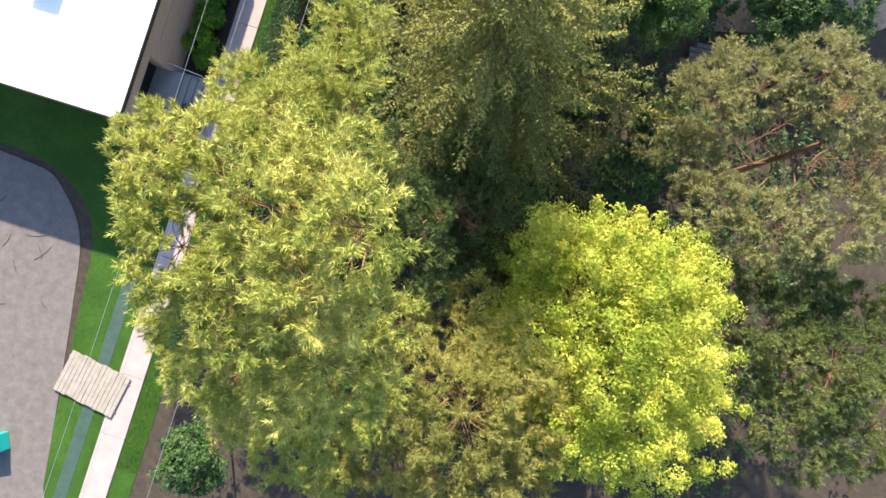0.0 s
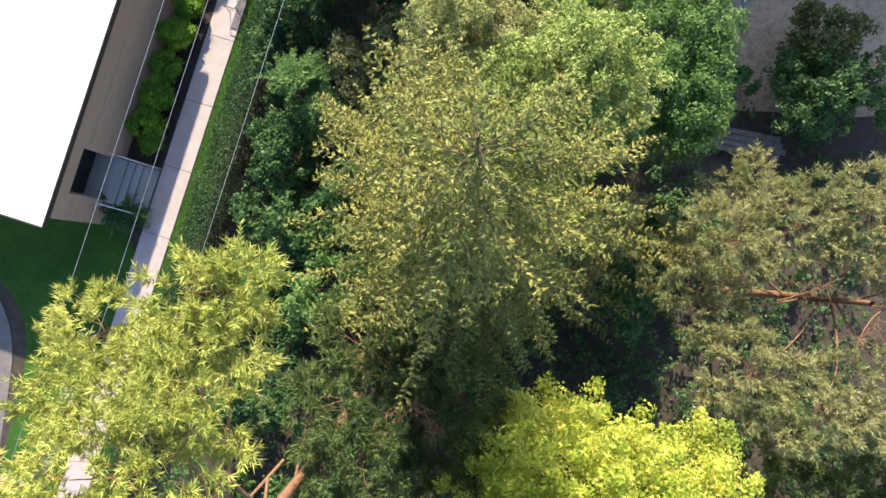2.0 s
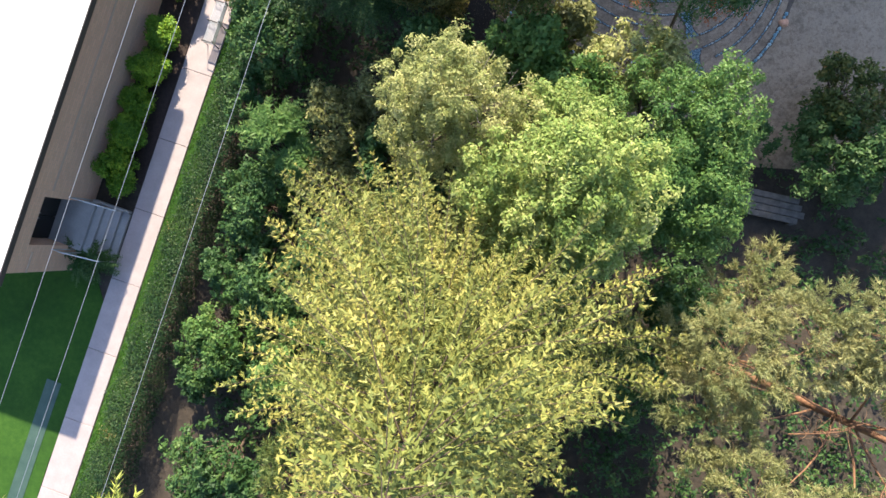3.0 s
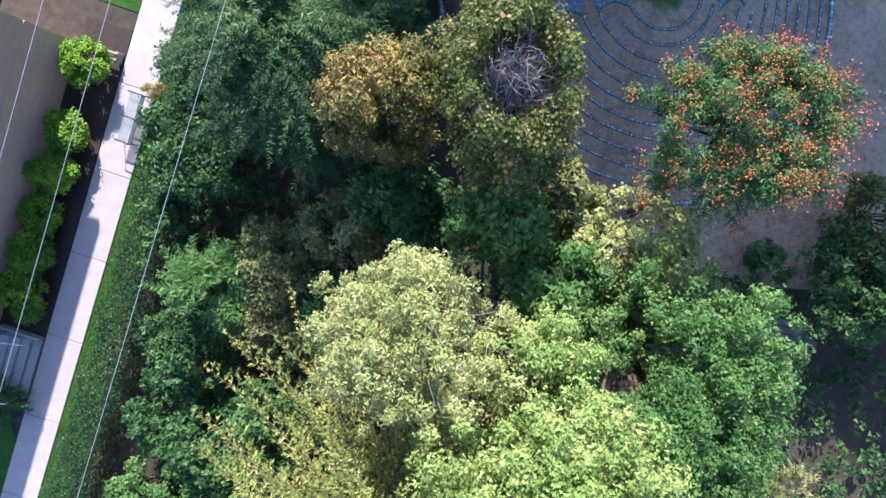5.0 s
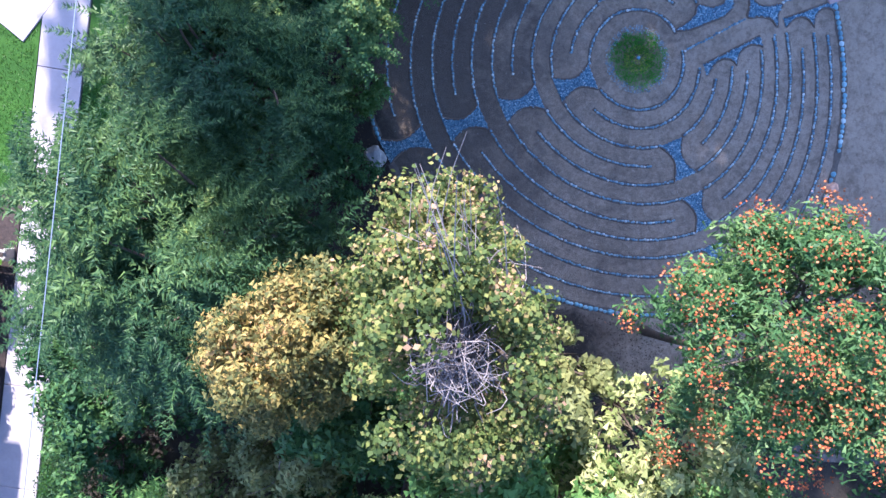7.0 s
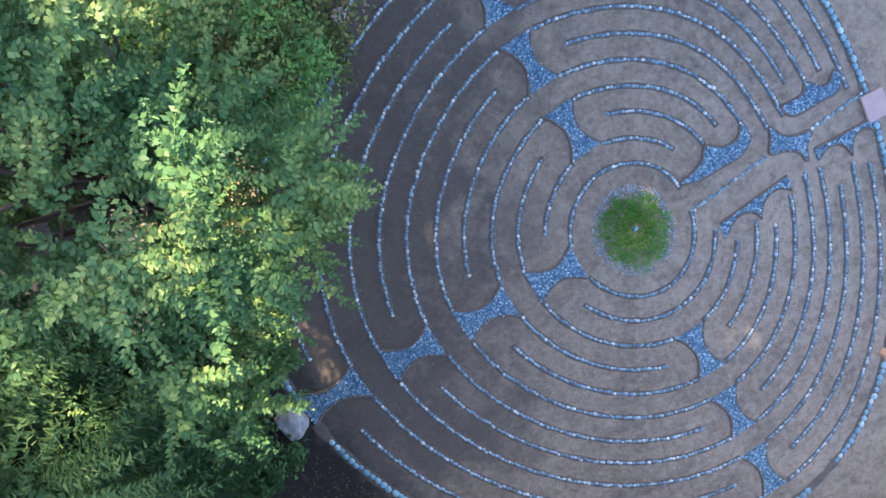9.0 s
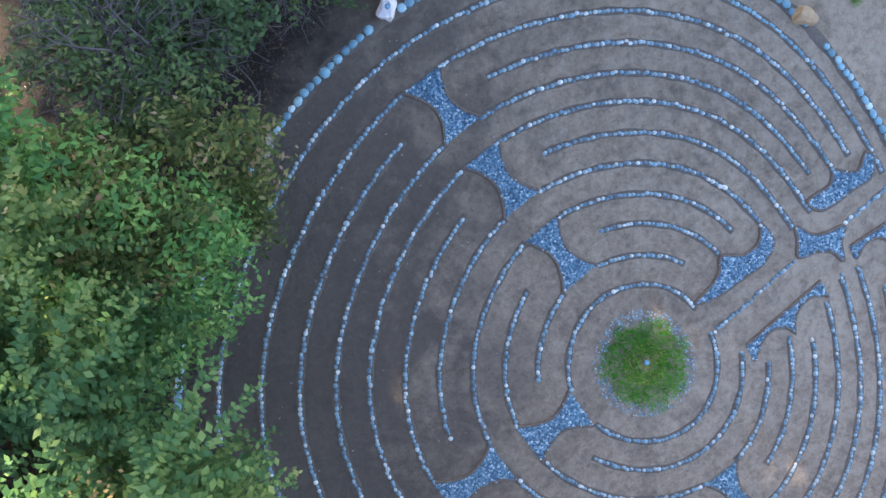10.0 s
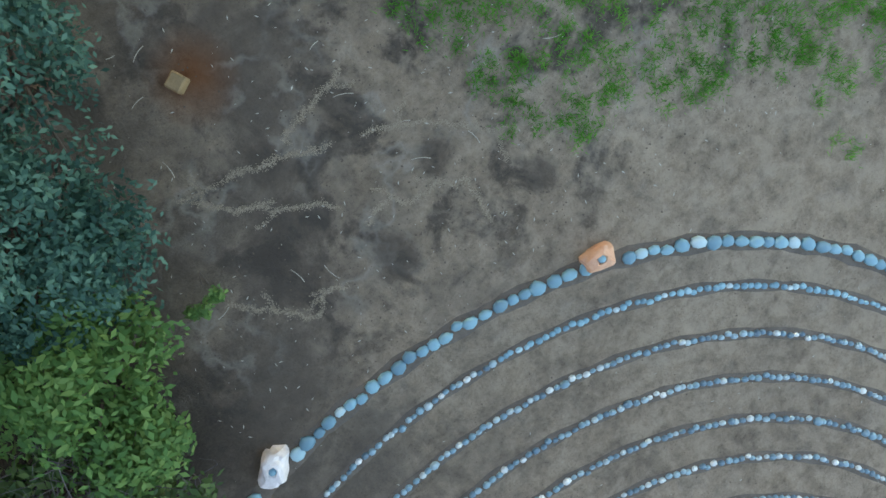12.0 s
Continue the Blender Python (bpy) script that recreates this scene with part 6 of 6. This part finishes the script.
    (-6.9, 0.3, 0.1, 1.4, 0.6, 0.7, L_LIME, 40, 0.08, "low_plant", "low green plant under the locust"),
)
for k, (x, y, z0, z1, rx, ry, mat, clumps, leaf, name, label) in enumerate(SHRUBS):
    broadleaf(name, label, "shrub", x, y, z0, z1, rx, ry, mat, 100 + k, int(clumps * 1.35), 0.28 if rx > 1 else 0.19, 42 if y > 4 else 44, leaf * 1.32 if y > 4 else leaf * 1.28, trunk=0.07, up=2.0 if y > 4 else 0.6, rough=0.36 if y > 4 else 0.26, shell_share=0.06 if y > 4 else 0.2, more_lobes=2.0 if y > 4 else 1.4, bare=(260 if y > 5 else 14) if mat in (L_BROWN, L_RED, L_DUSK) else 0, broad=y > 4, wide=0.45 if y > 4 else 0.62)
fronded("feathery_shrub", "pale feathery-leaved shrub behind the hedge", "shrub", -13.0, -9.1, 0.8, 4.2, 1.1, 1.3, L_LIME, 81, 150, 0.9, 0.10, 0.07)
fronded("feathery_shrub", "juniper-like feathery shrub at the building's corner", "shrub", *by_walk(-7.9, -2.0)[:2], 0.1, 1.0, 0.8, 0.6, L_DARK, 82, 90, 0.7, 0.06, 0.05)
broadleaf("bare_shrub", "leafless purple-grey shrub in the shade", "shrub", -3.3, -15.9, 1.0, 4.8, 1.9, 1.7, L_BROWN, 91, 90, 0.3, 60, 0.09, GREY_TWIG, trunk=0.07, bare=240)
broadleaf("low_plant", "small green plant on the bare earth", "plant", -0.98, 7.75, 0.0, 0.16, 0.17, 0.12, L_LIME, 92, 14, 0.05, 26, 0.05, trunk=0.008)
broadleaf("dry_plant", "yellowing dry plant beside the bench", "plant", *by_walk(3.0, 0.15)[:2], 0.02, 0.6, 0.4, 0.28, L_GOLD, 93, 26, 0.12, 60, 0.05, trunk=0.015, bare=16)

# rounded bushes along the brick wall
for k, (s, p, r, h) in enumerate(((3.9, -1.95, 0.72, 1.35), (1.65, -1.95, 0.62, 1.15), (0.35, -2.05, 0.66, 1.1), (-1.1, -2.05, 0.6, 1.1), (-2.3, -2.0, 0.68, 1.25), (-3.6, -2.0, 0.7, 1.2), (-4.15, -1.75, 0.45, 0.8))):
    x, y, _ = by_walk(s - 0.7, p)
    broadleaf("rounded_bush", "rounded green bush in the bed along the brick wall", "bush", x, y, 0.1, h, r, r, L_BUSH, 140 + k, 110, 0.2, 80, 0.09, group="bushes along the wall", trunk=0.05, rough=0.1)

hedge("hedge", "long clipped grey-green hedge along the verge", by_walk(-19.0, 1.65)[:2], by_walk(6.0, 1.65)[:2], 1.1, 1.9, L_HEDGE, 95)

# sparse trees added out of view, only to break the sun on the locusts
for k, (x, y, top, r) in enumerate(((-8.0, 17.4, 19.4, 2.0), (-12.8, 18.4, 17.0, 2.0))):
    broadleaf("broadleaf_tree", "slender open broadleaf tree added out of view to dapple the locusts", "broadleaf tree", x, y, 1.5, top, r, r, L_DARK, 190 + k, 210, 0.75, 22, 0.45, trunk=0.2, rough=0.25, group="trees beyond the earth")
# tall unseen trees added beyond the bare earth to keep the labyrinth in shade
for k, (x, y, top, r) in enumerate(((-2.6, 15.6, 18.5, 3.0), (1.2, 15.4, 19.0, 3.4), (6.0, 15.2, 19.0, 3.4), (10.6, 14.8, 19.0, 3.4), (15.2, 13.6, 18.5, 3.4),
                                     (-2.6, 20.4, 21.0, 3.5), (3.8, 20.2, 21.0, 3.5), (8.4, 19.8, 21.0, 3.5), (13.0, 19.0, 21.0, 3.5),
                                     (-1.2, 18.0, 11.0, 3.2), (3.4, 17.8, 11.0, 3.2), (8.0, 17.4, 11.0, 3.2), (12.4, 16.6, 11.0, 3.2))):
    broadleaf("broadleaf_tree", "tall green broadleaf tree added out of view to shade the labyrinth", "broadleaf tree", x, y, 0.5, top, r, r, L_DARK, 170 + k, 420, 0.85, 22, 0.5, trunk=0.3, rough=0.12, group="trees beyond the earth")


def undergrowth():
    """Low leafy growth that covers the wood's floor."""
    rng = np.random.default_rng(77)
    q = rng.uniform((-16.5, -33), (13, -3.2), (5200, 2))
    p = (q - WALK0) @ WALK_OUT
    edge = np.array([noise.noise(Vector((x * 0.25, y * 0.25, 5.1))) for x, y in q]) * 3 + rng.normal(size=len(q)) * 0.8
    keep = (p > 2.2) & (q[:, 0] < 9 + edge) & (q[:, 1] > -29.5 + edge) & ~((q[:, 0] > -8) & (q[:, 1] > -8.4 - 0.25 * np.maximum(q[:, 0], 0))) & ~((q[:, 0] > 1.6) & (q[:, 0] < 5.6) & (abs(q[:, 1] + 11) < 1.0))
    q = q[keep]
    h = np.array([0.35 + 0.9 * max(0.0, 0.5 + noise.noise(Vector((x * 0.35, y * 0.35, 1.7)))) for x, y in q]) * rng.uniform(0.3, 1.0, len(q))
    v, f = leaf_cloud(rng, np.column_stack([q, h]), np.full(len(q), 0.3), 15, 0.16)
    v[:, 2] = np.maximum(v[:, 2], 0.0)
    tagged(arr_part("undergrowth", v, f, L_DARK), "dark green undergrowth covering the wood's floor", "undergrowth", kind="stuff")


undergrowth()
